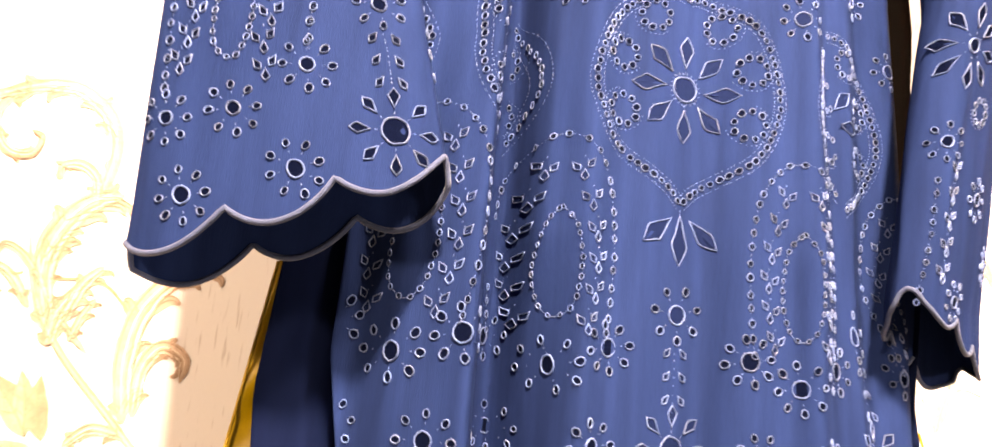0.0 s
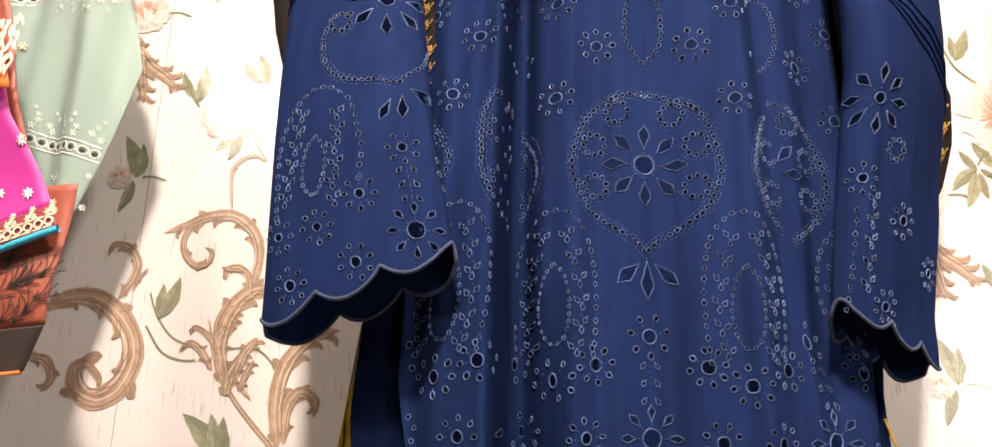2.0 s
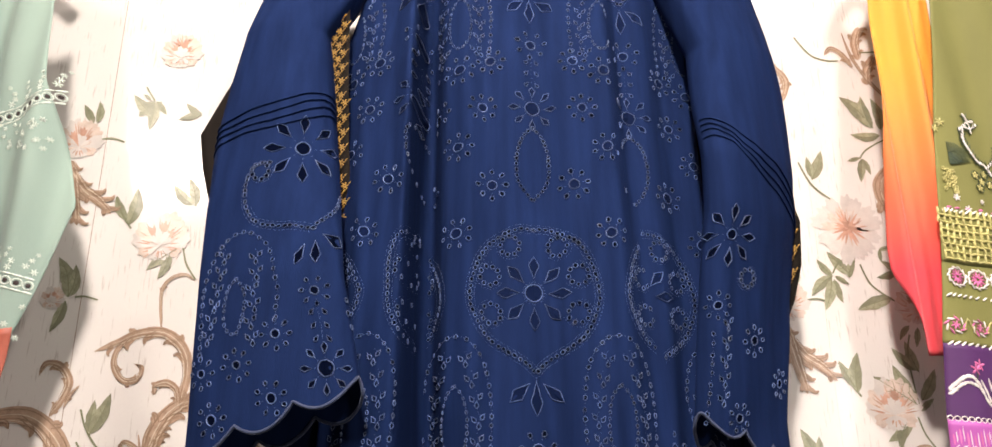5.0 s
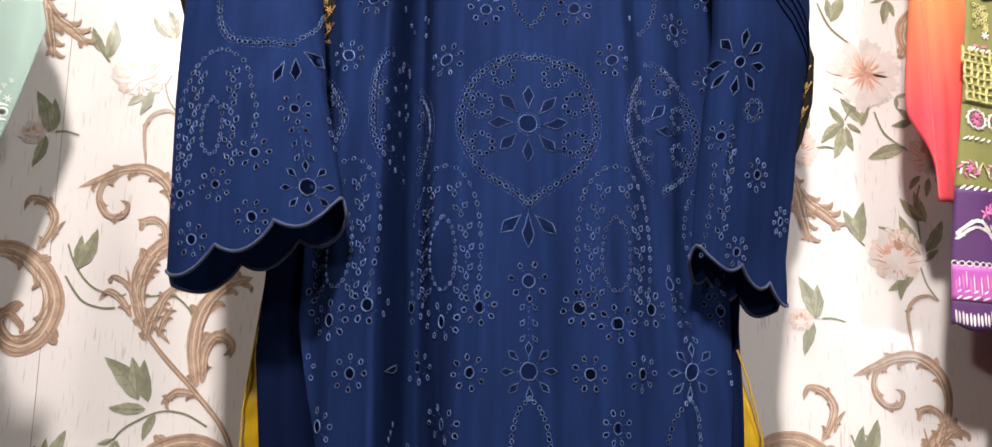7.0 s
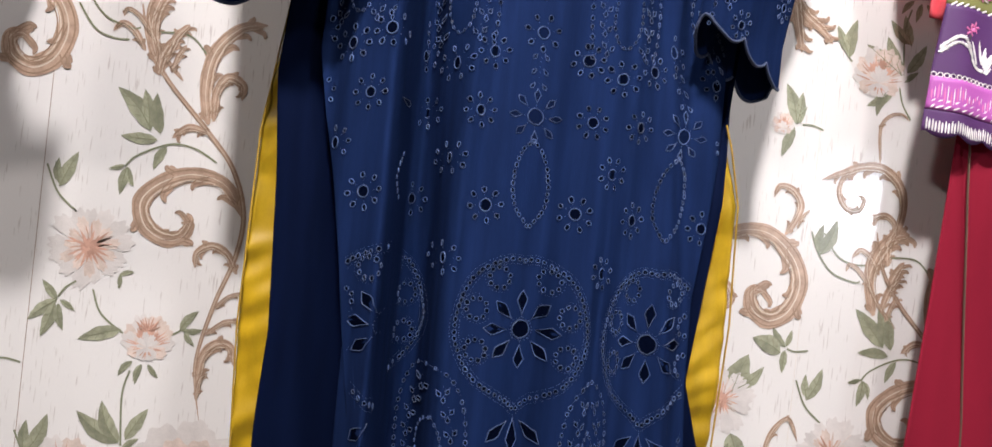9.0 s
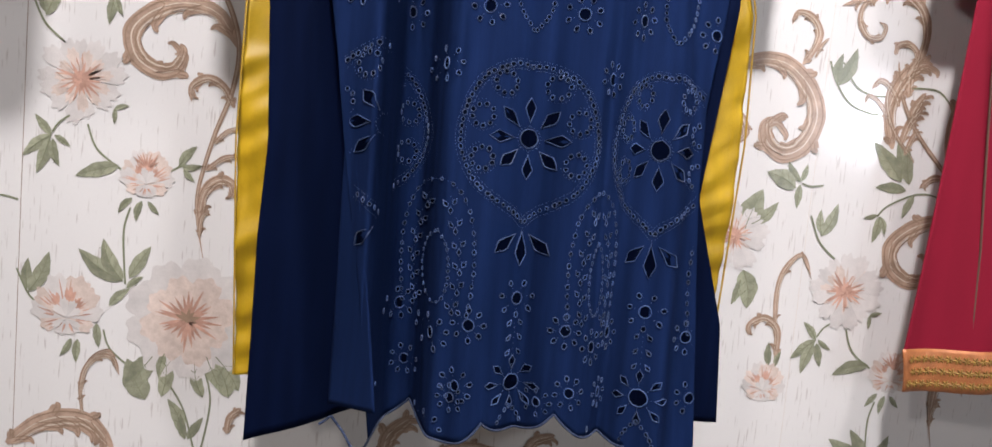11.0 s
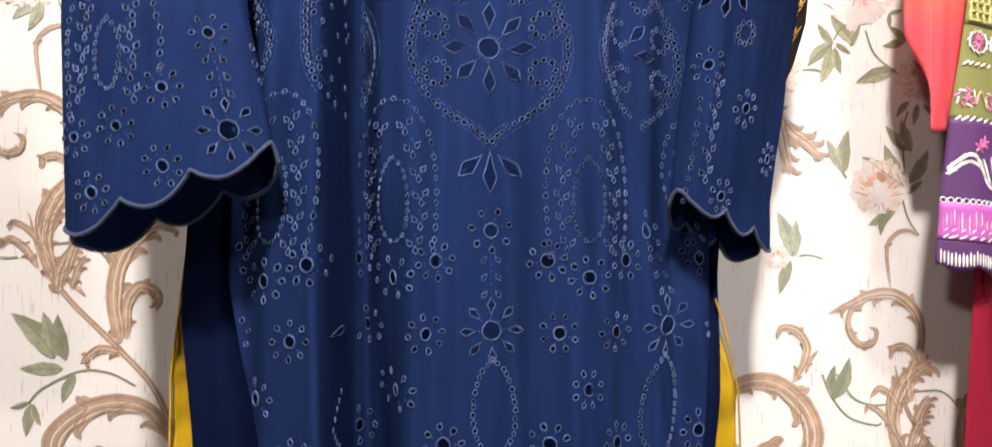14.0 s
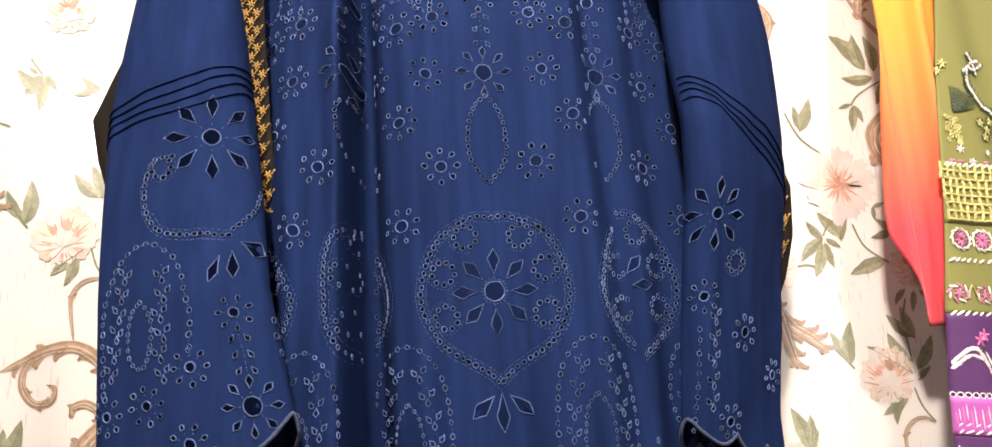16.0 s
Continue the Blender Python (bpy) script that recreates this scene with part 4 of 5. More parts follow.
def upper_sprays(p):
    p.scroll([(-0.454, 1.193), (-0.492, 1.236), (-0.507, 1.279), (-0.497, 1.312)], 0.011, 0)
    p.scroll([(-0.468, 1.321), (-0.46, 1.37), (-0.47, 1.404), (-0.498, 1.425), (-0.531, 1.424), (-0.559, 1.412), (-0.589, 1.399)], 0.02, 6)
    p.scroll([(-0.54, 1.421), (-0.558, 1.403), (-0.561, 1.38), (-0.547, 1.36), (-0.528, 1.36), (-0.522, 1.376), (-0.533, 1.382)], 0.012, 4)
    p.scroll([(-0.489, 1.209), (-0.502, 1.264), (-0.488, 1.308), (-0.466, 1.329), (-0.446, 1.333)], 0.028, 5)
    p.scroll([(-0.492, 1.24), (-0.516, 1.271), (-0.534, 1.28), (-0.538, 1.269)], 0.009, 2)
    p.scroll([(-0.478, 1.217), (-0.469, 1.249), (-0.452, 1.269)], 0.016, 4)
    p.scroll([(-0.47, 1.202), (-0.463, 1.225), (-0.454, 1.241)], 0.011, 3)
    p.scroll([(-0.467, 1.317), (-0.471, 1.345), (-0.486, 1.357), (-0.502, 1.353), (-0.5, 1.341)], 0.013, 3)
    p.scroll([(-0.503, 1.429), (-0.509, 1.481), (-0.497, 1.502), (-0.478, 1.507), (-0.465, 1.498)], 0.007, 1)
    p.stem([(-0.596, 1.322), (-0.584, 1.294), (-0.56, 1.266), (-0.526, 1.255), (-0.515, 1.257)])
    p.leaf((-0.58, 1.29), (-0.559, 1.343))
    p.leaf((-0.582, 1.292), (-0.579, 1.334))
    p.leaf((-0.48, 1.61), (-0.51, 1.642))
    p.leaf((-0.475, 1.608), (-0.489, 1.652))
    p.leaf((-0.495, 1.544), (-0.534, 1.513))
    p.leaf((-0.504, 1.539), (-0.517, 1.5))
    p.leaf((-0.568, 1.579), (-0.561, 1.636))
    p.leaf((-0.571, 1.587), (-0.59, 1.624))
    p.stem([(-0.487, 1.549), (-0.479, 1.522), (-0.464, 1.5)])
    p.stem([(-0.59, 1.621), (-0.577, 1.593), (-0.563, 1.574)])
    p.tulip((-0.519, 1.564), 0.088)
    p.scroll([(-0.727, 1.297), (-0.698, 1.315), (-0.656, 1.312), (-0.619, 1.281), (-0.605, 1.242), (-0.619, 1.202), (-0.648, 1.186), (-0.674, 1.201), (-0.679, 1.224), (-0.663, 1.231), (-0.649, 1.219)], 0.036, 9)
    p.scroll([(-0.636, 1.313), (-0.623, 1.333), (-0.616, 1.358), (-0.63, 1.379), (-0.651, 1.383), (-0.658, 1.366)], 0.015, 4)
    p.scroll([(-0.619, 1.324), (-0.612, 1.342), (-0.602, 1.353)], 0.006, 1)
    p.scroll([(-0.741, 1.238), (-0.716, 1.235), (-0.705, 1.212), (-0.717, 1.196)], 0.016, 4)
    p.leaf((-0.636, 1.474), (-0.657, 1.531))
    p.leaf((-0.636, 1.474), (-0.632, 1.521))
    p.leaf((-0.639, 1.469), (-0.654, 1.425))
    p.leaf((-0.632, 1.476), (-0.623, 1.501))
    p.stem([(-0.627, 1.474), (-0.613, 1.475), (-0.595, 1.47)])
    p.tulip((-0.657, 1.473), 0.038)
    p.tulip((-0.655, 1.712), 0.075)
    p.stem([(-0.626, 1.711), (-0.608, 1.713), (-0.59, 1.707)])
    p.scroll([(-0.666, 1.674), (-0.642, 1.634), (-0.617, 1.616), (-0.595, 1.596)], 0.022, 5)
    p.scroll([(-0.662, 1.677), (-0.652, 1.624), (-0.64, 1.578)], 0.022, 5)
    p.leaf((-0.634, 1.737), (-0.635, 1.773))
    p.leaf((-0.639, 1.737), (-0.657, 1.767))
    p.leaf((-0.558, 1.744), (-0.544, 1.775))
    p.leaf((-0.554, 1.749), (-0.586, 1.784))
    p.leaf((-0.482, 1.756), (-0.515, 1.745))
    p.leaf((-0.482, 1.751), (-0.506, 1.771))


def middle_sprays(p):
    p.scroll([(-0.516, 1.289), (-0.503, 1.24), (-0.474, 1.192), (-0.415, 1.129), (-0.377, 1.082), (-0.357, 1.023), (-0.362, 0.963), (-0.382, 0.901), (-0.398, 0.831), (-0.397, 0.788), (-0.386, 0.734)], 0.0115, 0)
    p.scroll([(-0.506, 1.227), (-0.52, 1.25), (-0.538, 1.261), (-0.55, 1.248)], 0.012, 2)
    p.scroll([(-0.487, 1.197), (-0.484, 1.225), (-0.469, 1.25)], 0.019, 4)
    p.scroll([(-0.495, 1.241), (-0.498, 1.274), (-0.486, 1.301)], 0.019, 4)
    p.scroll([(-0.416, 1.138), (-0.424, 1.188), (-0.416, 1.237), (-0.386, 1.272), (-0.351, 1.281)], 0.026, 5)
    p.scroll([(-0.409, 1.143), (-0.409, 1.182), (-0.395, 1.205), (-0.374, 1.196), (-0.375, 1.175)], 0.018, 4)
    p.scroll([(-0.41, 1.127), (-0.44, 1.132), (-0.46, 1.115)], 0.014, 3)
    p.leaf((-0.488, 1.122), (-0.536, 1.175))
    p.leaf((-0.49, 1.122), (-0.501, 1.176))
    p.leaf((-0.476, 1.119), (-0.485, 1.173))
    p.leaf((-0.479, 1.11), (-0.526, 1.111))
    p.leaf((-0.466, 1.103), (-0.48, 1.07))
    p.leaf((-0.517, 1.072), (-0.537, 1.066))
    p.leaf((-0.514, 1.07), (-0.52, 1.032))
    p.leaf((-0.513, 1.07), (-0.503, 1.044))
    p.stem([(-0.399, 1.088), (-0.429, 1.104), (-0.462, 1.106), (-0.502, 1.087), (-0.517, 1.07)])
    p.stem([(-0.596, 1.28), (-0.573, 1.249), (-0.548, 1.239), (-0.528, 1.239)])
    p.stem([(-0.492, 1.254), (-0.451, 1.254), (-0.426, 1.231)])
    p.scroll([(-0.357, 1.019), (-0.384, 1.06), (-0.426, 1.07), (-0.466, 1.056), (-0.492, 1.028), (-0.485, 0.995), (-0.459, 0.978), (-0.435, 0.982), (-0.425, 1.002), (-0.437, 1.003)], 0.032, 8)
    p.scroll([(-0.358, 0.941), (-0.371, 0.966), (-0.393, 0.977), (-0.413, 0.965), (-0.413, 0.944)], 0.015, 4)
    p.scroll([(-0.395, 0.789), (-0.392, 0.823), (-0.377, 0.844), (-0.356, 0.843), (-0.349, 0.816)], 0.019, 4)
    p.scroll([(-0.39, 0.856), (-0.367, 0.875), (-0.344, 0.878)], 0.01, 3)
    p.scroll([(-0.381, 0.892), (-0.366, 0.909), (-0.347, 0.917)], 0.009, 2)
    p.scroll([(-0.394, 0.767), (-0.392, 0.793), (-0.382, 0.804)], 0.009, 2)
    p.blossom((-0.551, 0.959), 0.108)
    p.leaf((-0.585, 0.885), (-0.606, 0.91))
    p.leaf((-0.585, 0.885), (-0.62, 0.855))
    p.leaf((-0.587, 0.88), (-0.602, 0.834))
    p.leaf((-0.583, 0.88), (-0.574, 0.845))
    p.leaf((-0.581, 0.885), (-0.561, 0.872))
    p.leaf((-0.509, 0.925), (-0.49, 0.931))
    p.leaf((-0.508, 0.926), (-0.508, 0.906))
    p.leaf((-0.597, 1.035), (-0.577, 1.083))
    p.leaf((-0.597, 1.039), (-0.601, 1.073))
    p.stem([(-0.584, 0.889), (-0.576, 0.902), (-0.563, 0.912)])
    p.stem([(-0.615, 1.063), (-0.598, 1.027), (-0.572, 1.004)])
    p.peony((-0.464, 0.845), 0.075)
    p.leaf((-0.5, 0.853), (-0.554, 0.835))
    p.leaf((-0.481, 0.812), (-0.498, 0.791))
    p.leaf((-0.469, 0.809), (-0.475, 0.781))
    p.leaf((-0.461, 0.809), (-0.446, 0.792))
    p.leaf((-0.424, 0.859), (-0.402, 0.887))
    p.leaf((-0.42, 0.858), (-0.394, 0.862))
    p.leaf((-0.418, 0.857), (-0.403, 0.839))
    p.leaf((-0.488, 0.701), (-0.546, 0.74))
    p.leaf((-0.488, 0.701), (-0.515, 0.756))
    p.leaf((-0.48, 0.706), (-0.454, 0.75))
    p.leaf((-0.483, 0.692), (-0.462, 0.709))
    p.stem([(-0.541, 0.903), (-0.528, 0.872), (-0.497, 0.848)])
    p.stem([(-0.436, 0.85), (-0.425, 0.857), (-0.416, 0.862)])
    p.stem([(-0.483, 0.799), (-0.49, 0.765), (-0.485, 0.697)])


def lower_sprays(p):
    p.rose((-0.402, 0.655), 0.168)
    p.tulip((-0.557, 0.664), 0.098)
    p.leaf((-0.606, 0.678), (-0.582, 0.733))
    p.leaf((-0.608, 0.682), (-0.608, 0.723))
    p.leaf((-0.55, 0.619), (-0.564, 0.595))
    p.leaf((-0.542, 0.619), (-0.543, 0.587))
    p.leaf((-0.519, 0.642), (-0.515, 0.609))
    p.leaf((-0.504, 0.667), (-0.478, 0.692))
    p.leaf((-0.452, 0.542), (-0.478, 0.597), 0.5)
    p.leaf((-0.431, 0.547), (-0.429, 0.606))
    p.leaf((-0.377, 0.55), (-0.39, 0.596))
    p.leaf((-0.343, 0.552), (-0.363, 0.597), 0.5)
    p.stem([(-0.622, 0.708), (-0.606, 0.675), (-0.59, 0.66)])
    p.stem([(-0.51, 0.634), (-0.501, 0.609), (-0.475, 0.586)])
    p.stem([(-0.66, 0.8), (-0.642, 0.802), (-0.623, 0.798)])
    p.scroll([(-0.536, 0.544), (-0.532, 0.577), (-0.516, 0.597), (-0.496, 0.596), (-0.487, 0.573)], 0.011, 3)


def bottom_sprays(p):
    p.leaf((-0.445, 0.602), (-0.479, 0.561), 0.5)
    p.leaf((-0.43, 0.607), (-0.436, 0.572))
    p.leaf((-0.375, 0.606), (-0.352, 0.557))
    p.leaf((-0.363, 0.607), (-0.33, 0.561), 0.5)
    p.leaf((-0.402, 0.498), (-0.423, 0.545))
    p.leaf((-0.397, 0.49), (-0.405, 0.525))
    p.leaf((-0.394, 0.49), (-0.375, 0.522))
    p.scroll([(-0.627, 0.471), (-0.59, 0.502), (-0.553, 0.513), (-0.518, 0.506), (-0.489, 0.47)], 0.034, 6)
    p.stem([(-0.432, 0.578), (-0.403, 0.534), (-0.385, 0.475)])
    p.stem([(-0.379, 0.594), (-0.367, 0.544), (-0.377, 0.47)])
    p.scroll([(-0.531, 0.51), (-0.536, 0.559), (-0.524, 0.593), (-0.502, 0.606), (-0.49, 0.587)], 0.008, 2)
    p.scroll([(-0.343, 0.501), (-0.34, 0.524), (-0.325, 0.538)], 0.014, 3)
    p.scroll([(-0.13, 0.483), (-0.124, 0.514), (-0.092, 0.542)], 0.03, 5)
    p.scroll([(-0.055, 0.492), (-0.013, 0.503), (0.039, 0.496)], 0.02, 4)
    p.scroll([(0.066, 0.492), (0.081, 0.516), (0.11, 0.525)], 0.02, 4)


def side_sprays(p):
    p.scroll([(0.413, 0.689), (0.408, 0.753), (0.417, 0.79), (0.44, 0.81), (0.457, 0.777)], 0.011, 3)
    p.scroll([(0.418, 0.657), (0.417, 0.698), (0.396, 0.716), (0.374, 0.705), (0.374, 0.689)], 0.015, 4)
    p.tulip((0.405, 0.622), 0.07)
    p.leaf((0.409, 0.647), (0.406, 0.681))
    p.leaf((0.419, 0.646), (0.426, 0.669))
    p.leaf((0.349, 0.836), (0.37, 0.898), 0.5)
    p.leaf((0.359, 0.848), (0.395, 0.882))
    p.leaf((0.355, 0.782), (0.367, 0.727), 0.5)
    p.leaf((0.353, 0.768), (0.343, 0.731))
    p.leaf((0.417, 0.904), (0.373, 0.923), 0.5)
    p.leaf((0.423, 0.913), (0.402, 0.941))
    p.leaf((0.423, 0.909), (0.422, 0.875))
    p.leaf((0.424, 0.914), (0.431, 0.939))
    p.blossom((0.336, 0.83), 0.095)
    p.stem([(0.426, 0.911), (0.439, 0.908), (0.458, 0.911)])


def far_sprays(p):
    p.peony((-0.523, 1.86), 0.07)
    p.leaf((-0.556, 1.774), (-0.575, 1.749), 0.5)
    p.leaf((-0.554, 1.774), (-0.557, 1.727))
    p.leaf((-0.551, 1.774), (-0.534, 1.752))
    p.leaf((-0.56, 1.776), (-0.572, 1.785))
    p.stem([(-0.554, 1.775), (-0.565, 1.791), (-0.569, 1.798)])
    p.scroll([(0.402, 1.856), (0.426, 1.826), (0.416, 1.789)], 0.016, 4)


paper = Paper()
upper_sprays(paper)
middle_sprays(paper)
lower_sprays(paper)
bottom_sprays(paper)
side_sprays(paper)
far_sprays(paper)
# the next strip of paper repeats the pattern, hung a little lower
upper_sprays(paper.shift(1.041, -0.238))
middle_sprays(paper.shift(1.044, 0.624))
middle_sprays(paper.shift(1.060, -0.196))
paper.rose((0.655, 1.325), 0.142)
paper.shift(0, 0)
NAMES = {"scroll": "scroll_print", "vein": "scroll_vein_print", "light": "scroll_highlight_print", "leaf": "leaf_print", "rib": "stem_print",
         "petal": "blush_petal_print", "pale": "pearl_petal_print", "coral": "coral_petal_print"}
for key, sheet in paper.sheets.items():
    part(NAMES[key], sheet, PRINT[key], wall, kind="stuff", smooth=False)
# the butt joint between two strips
part("paper_seam", tube([(-0.618 - 0.002 * math.sin(z * 2), 0.0, z) for z in np.linspace(0.02, 3.68, 40)], 0.0005, 4), PRINT["vein"], wall)
part("paper_seam", tube([(0.442, 0.0005, z) for z in np.linspace(0.02, 3.68, 40)], 0.0007, 4), PRINT["light"], wall)


# ---------------------------------------------------------------- stitched ornament on flat hanging cloth
class Stitches:
    """Small raised stitches on a hanging sheet; at(u, v) gives a place in front of the cloth."""

    def __init__(self, at):
        self.at, self.data = at, ([], [])

    def bar(self, u, v, angle, length, width=0.0016, high=0.0009):
        c, s = math.cos(angle), math.sin(angle)
        vs, fs = self.data
        k = len(vs)
        rows = 5
        for i in range(rows):
            t = i / (rows - 1) - 0.5
            w = width * (0.5 if abs(t) < 0.4 else 0.2)
            for o, h in ((-1, 0.0), (-0.5, high), (0.5, high), (1, 0.0)):
                x, z = u + c * t * length - s * o * w, v + s * t * length + c * o * w
                p = self.at(x, z)
                vs.append((p[0], p[1] - 0.0004 - h * (1 - abs(t)), p[2]))
        for i in range(rows - 1):
            for j in range(3):
                a = k + i * 4 + j
                fs.append((a, a + 1, a + 5, a + 4))

    def ring(self, u, v, r, width=0.0012, n=9, squash=1.0):
        for k in range(n):
            w = 2 * math.pi * k / n
            self.bar(u + r * math.cos(w), v + r * squash * math.sin(w), w + math.pi / 2, 2.4 * r * math.sin(math.pi / n) + 0.0004, width)

    def flower(self, u, v, r, n=7):
        for k in range(n):
            w = 2 * math.pi * k / n + 0.2
            self.bar(u + 0.55 * r * math.cos(w), v + 0.55 * r * math.sin(w), w, r * 0.9, r * 0.35)

    def line(self, pts, gap, length, width, tilt=0.5):
        line = spline(pts, 12)
        gone = 0.0
        for a, b in zip(line, line[1:]):
            gone += float(np.hypot(*(b - a)))
            if gone > gap:
                gone = 0.0
                self.bar(b[0], b[1], math.atan2(b[1] - a[1], b[0] - a[0]) + tilt * random.uniform(0.7, 1.3), length * random.uniform(0.8, 1.2), width)

    def done(self, name, mat, parent, label=""):
        return part(name, self.data, mat, parent, label, "stuff")


def cloth(name, zs, x0s, x1s, depth, mat, parent, label="", nu=40, nv=80, bottom=None):
    """A hanging sheet between two edges; depth(x, z) gives its folds, bottom(s) its lower edge."""
    z_hi, z_lo = zs[-1], zs[0]

    def fn(s, t):
        lo = bottom(s) if bottom else z_lo
        z = z_hi + (lo - z_hi) * t
        x = float(np.interp(z, zs, x0s)) * (1 - s) + float(np.interp(z, zs, x1s)) * s
        return (x, depth(x, z), z)
    return part(name, thick(grid(fn, nu, nv), 0.001), mat, parent, label)


# ---------------------------------------------------------------- brocade garment: gold figures and edges
def brocade_figures(x0, x1, z0, z1, y, parent, low, high):
    st = Stitches(lambda u, v: (u, y, v))
    z = z0
    row = 0
    while z < z1:
        x = x0 + (0.006 if row % 2 else 0.0)
        while x < x1:
            if low(z) + 0.006 < x < high(z) - 0.010:
                st.flower(x, z, 0.0052, 6)
                st.bar(x + 0.006, z + 0.004, 0.9, 0.005, 0.0018)
            x += 0.012
        z += 0.0105
        row += 1
    st.done("gold_figure", BROCADE_GOLD, parent, "woven gold figures")


strip("sleeve", [1.40, 1.45, 1.50, 1.56, 1.62], [0.27, 0.28, 0.28, 0.28, 0.28], [0.318, 0.342, 0.358, 0.364, 0.345], -0.117, BROCADE, brocade, "black brocade sleeve with gold figures", 0.001)
brocade_figures(0.283, 0.362, 1.405, 1.6, -0.121, brocade, lambda z: 0.277, lambda z: float(np.interp(z, [1.40, 1.45, 1.50, 1.56, 1.62], [0.318, 0.342, 0.358, 0.364, 0.345])))
strip("sleeve", [1.50, 1.555, 1.62, 1.668, 1.70, 1.80], [-0.385, -0.404, -0.423, -0.431, -0.416, -0.37], [-0.33, -0.33, -0.33, -0.33, -0.33, -0.32], -0.128, BROCADE, brocade, "black brocade sleeve edge", 0.001)
strip("side", [1.52, 1.60, 1.65, 1.76, 1.85], [-0.29, -0.29, -0.3, -0.31, -0.3], [-0.228, -0.23, -0.234, -0.24, -0.243], -0.142, BROCADE, brocade, "black brocade side with gold figures", 0.001)
brocade_figures(-0.29, -0.228, 1.54, 1.84, -0.146, brocade, lambda z: -0.30, lambda z: float(np.interp(z, [1.52, 1.65, 1.76], [-0.228, -0.234, -0.24])) + 0.006)
for xs, zs in (((-0.3025, -0.3155, -0.3115, -0.2925), (0.63, 0.9, 1.13, 1.28)), ((0.2615, 0.2745, 0.2695, 0.2535, 0.244), (0.665, 0.95, 1.10, 1.17, 1.198))):
    part("border_stitching", tube([(float(np.interp(z, zs, xs)), -0.1415, z) for z in np.linspace(zs[0], zs[-1], 60)], 0.0012, 6), GOLD_EDGE, brocade, "stitched mustard edge")


# ---------------------------------------------------------------- mint kurta beside it
mint = thing("mint_kurta", (-0.72, -0.05, 1.28), "pale mint cotton kurta with openwork lace bands, hanging on the wall", "kurta")


def mint_y(x, z):
    return -0.062 - 0.012 * math.sin(x * 42 + z * 3) - 0.008 * math.sin(x * 90 - z * 4) + noise.noise(Vector((x * 9, z * 5, 3))) * 0.006


cloth("side_panel", [1.27, 1.33, 1.40, 1.597, 1.70, 1.78, 2.0], [-0.79, -0.8, -0.81, -0.84, -0.85, -0.86, -0.88], [-0.705, -0.678, -0.668, -0.613, -0.645, -0.672, -0.70], mint_y, MINT, mint, "soft mint cotton panel")
for za, slope in ((1.747, 0.42), (1.488, -0.24)):
    # Black bars paint the shade inside the openings of each lace band.
    lace, dark = Stitches(lambda u, v: (u, mint_y(u, v), v)), Stitches(lambda u, v: (u, mint_y(u, v), v))
    for k in range(15):
        x = -0.655 - 0.0115 * k
        z = za + (x + 0.675) * slope
        lace.ring(x, z, 0.0052, 0.0022, 8)
        dark.bar(x, z, 1.57, 0.006, 0.0055)
        lace.bar(x, z + 0.0095, slope, 0.012, 0.003)
        lace.bar(x, z - 0.0095, slope, 0.012, 0.003)
        if k % 2 == 0:
            for q in range(4):
                lace.flower(x + random.uniform(-0.006, 0.006), z + 0.018 + 0.008 * q, 0.005 - 0.0006 * q, 6)
    for k in range(34):
        lace.flower(random.uniform(-0.76, -0.655), za - random.uniform(0.03, 0.075), random.uniform(0.003, 0.005), 6)
    lace.done("lace_band", MINT_LACE, mint, "white-mint openwork lace band")
    dark.done("lace_opening", BLACK_PRINT_AND_GAP, mint, "dark openings of the lace")


# it hangs well out from the wall
mint.location, mint.scale = (-0.684, -0.1035, 1.2763), (0.939, 0.939, 0.939)


# ---------------------------------------------------------------- wine kurta and the folded shawls on the far side
wine = thing("wine_kurta", (-0.86, -0.1, 1.2), "wine red kurta with a beige floral print, hanging", "kurta")


def wine_y(x, z):
    return -0.105 - 0.006 * math.sin(x * 60 + z * 2)


cloth("front", [1.2, 1.4, 1.7, 2.0], [-1.05, -1.05, -1.05, -1.05], [-0.725, -0.735, -0.765, -0.80], wine_y, WINE, wine, "wine red cloth")
st = Stitches(lambda u, v: (u, wine_y(u, v), v))
for k in range(46):
    st.flower(random.uniform(-0.79, -0.735), random.uniform(1.3, 1.62), random.uniform(0.005, 0.010), 6)
st.done("floral_print", LACE, wine, "beige floral print")


def shawl_y(x, z):
    return -0.25 - 0.006 * math.sin(z * 34 + x * 8) - 0.004 * math.sin(x * 30)


shawl = thing("shawl", (-0.66, -0.25, 1.3), "magenta silk shawl with cream lace border and turquoise piping", "shawl")
SLOPE = 0.42


def mag_edge(z):
    return float(np.interp(z, [1.30, 1.355, 1.42, 1.49, 1.6], [-0.556, -0.566, -0.592, -0.628, -0.66]))


def sheet(name, top, low, mat, parent, dy, label="", left=-0.95):
    """A slanting band of cloth whose lower edge rises to the right."""
    def fn(s, t):
        x = left + (mag_edge(low + (top - low) * (1 - t)) - left) * s
        z = top + (low - top) * t + (x + 0.566) * SLOPE
        return (x, shawl_y(x, z) - dy, z)
    return part(name, thick(grid(fn, 40, 24), 0.0012), mat, parent, label)


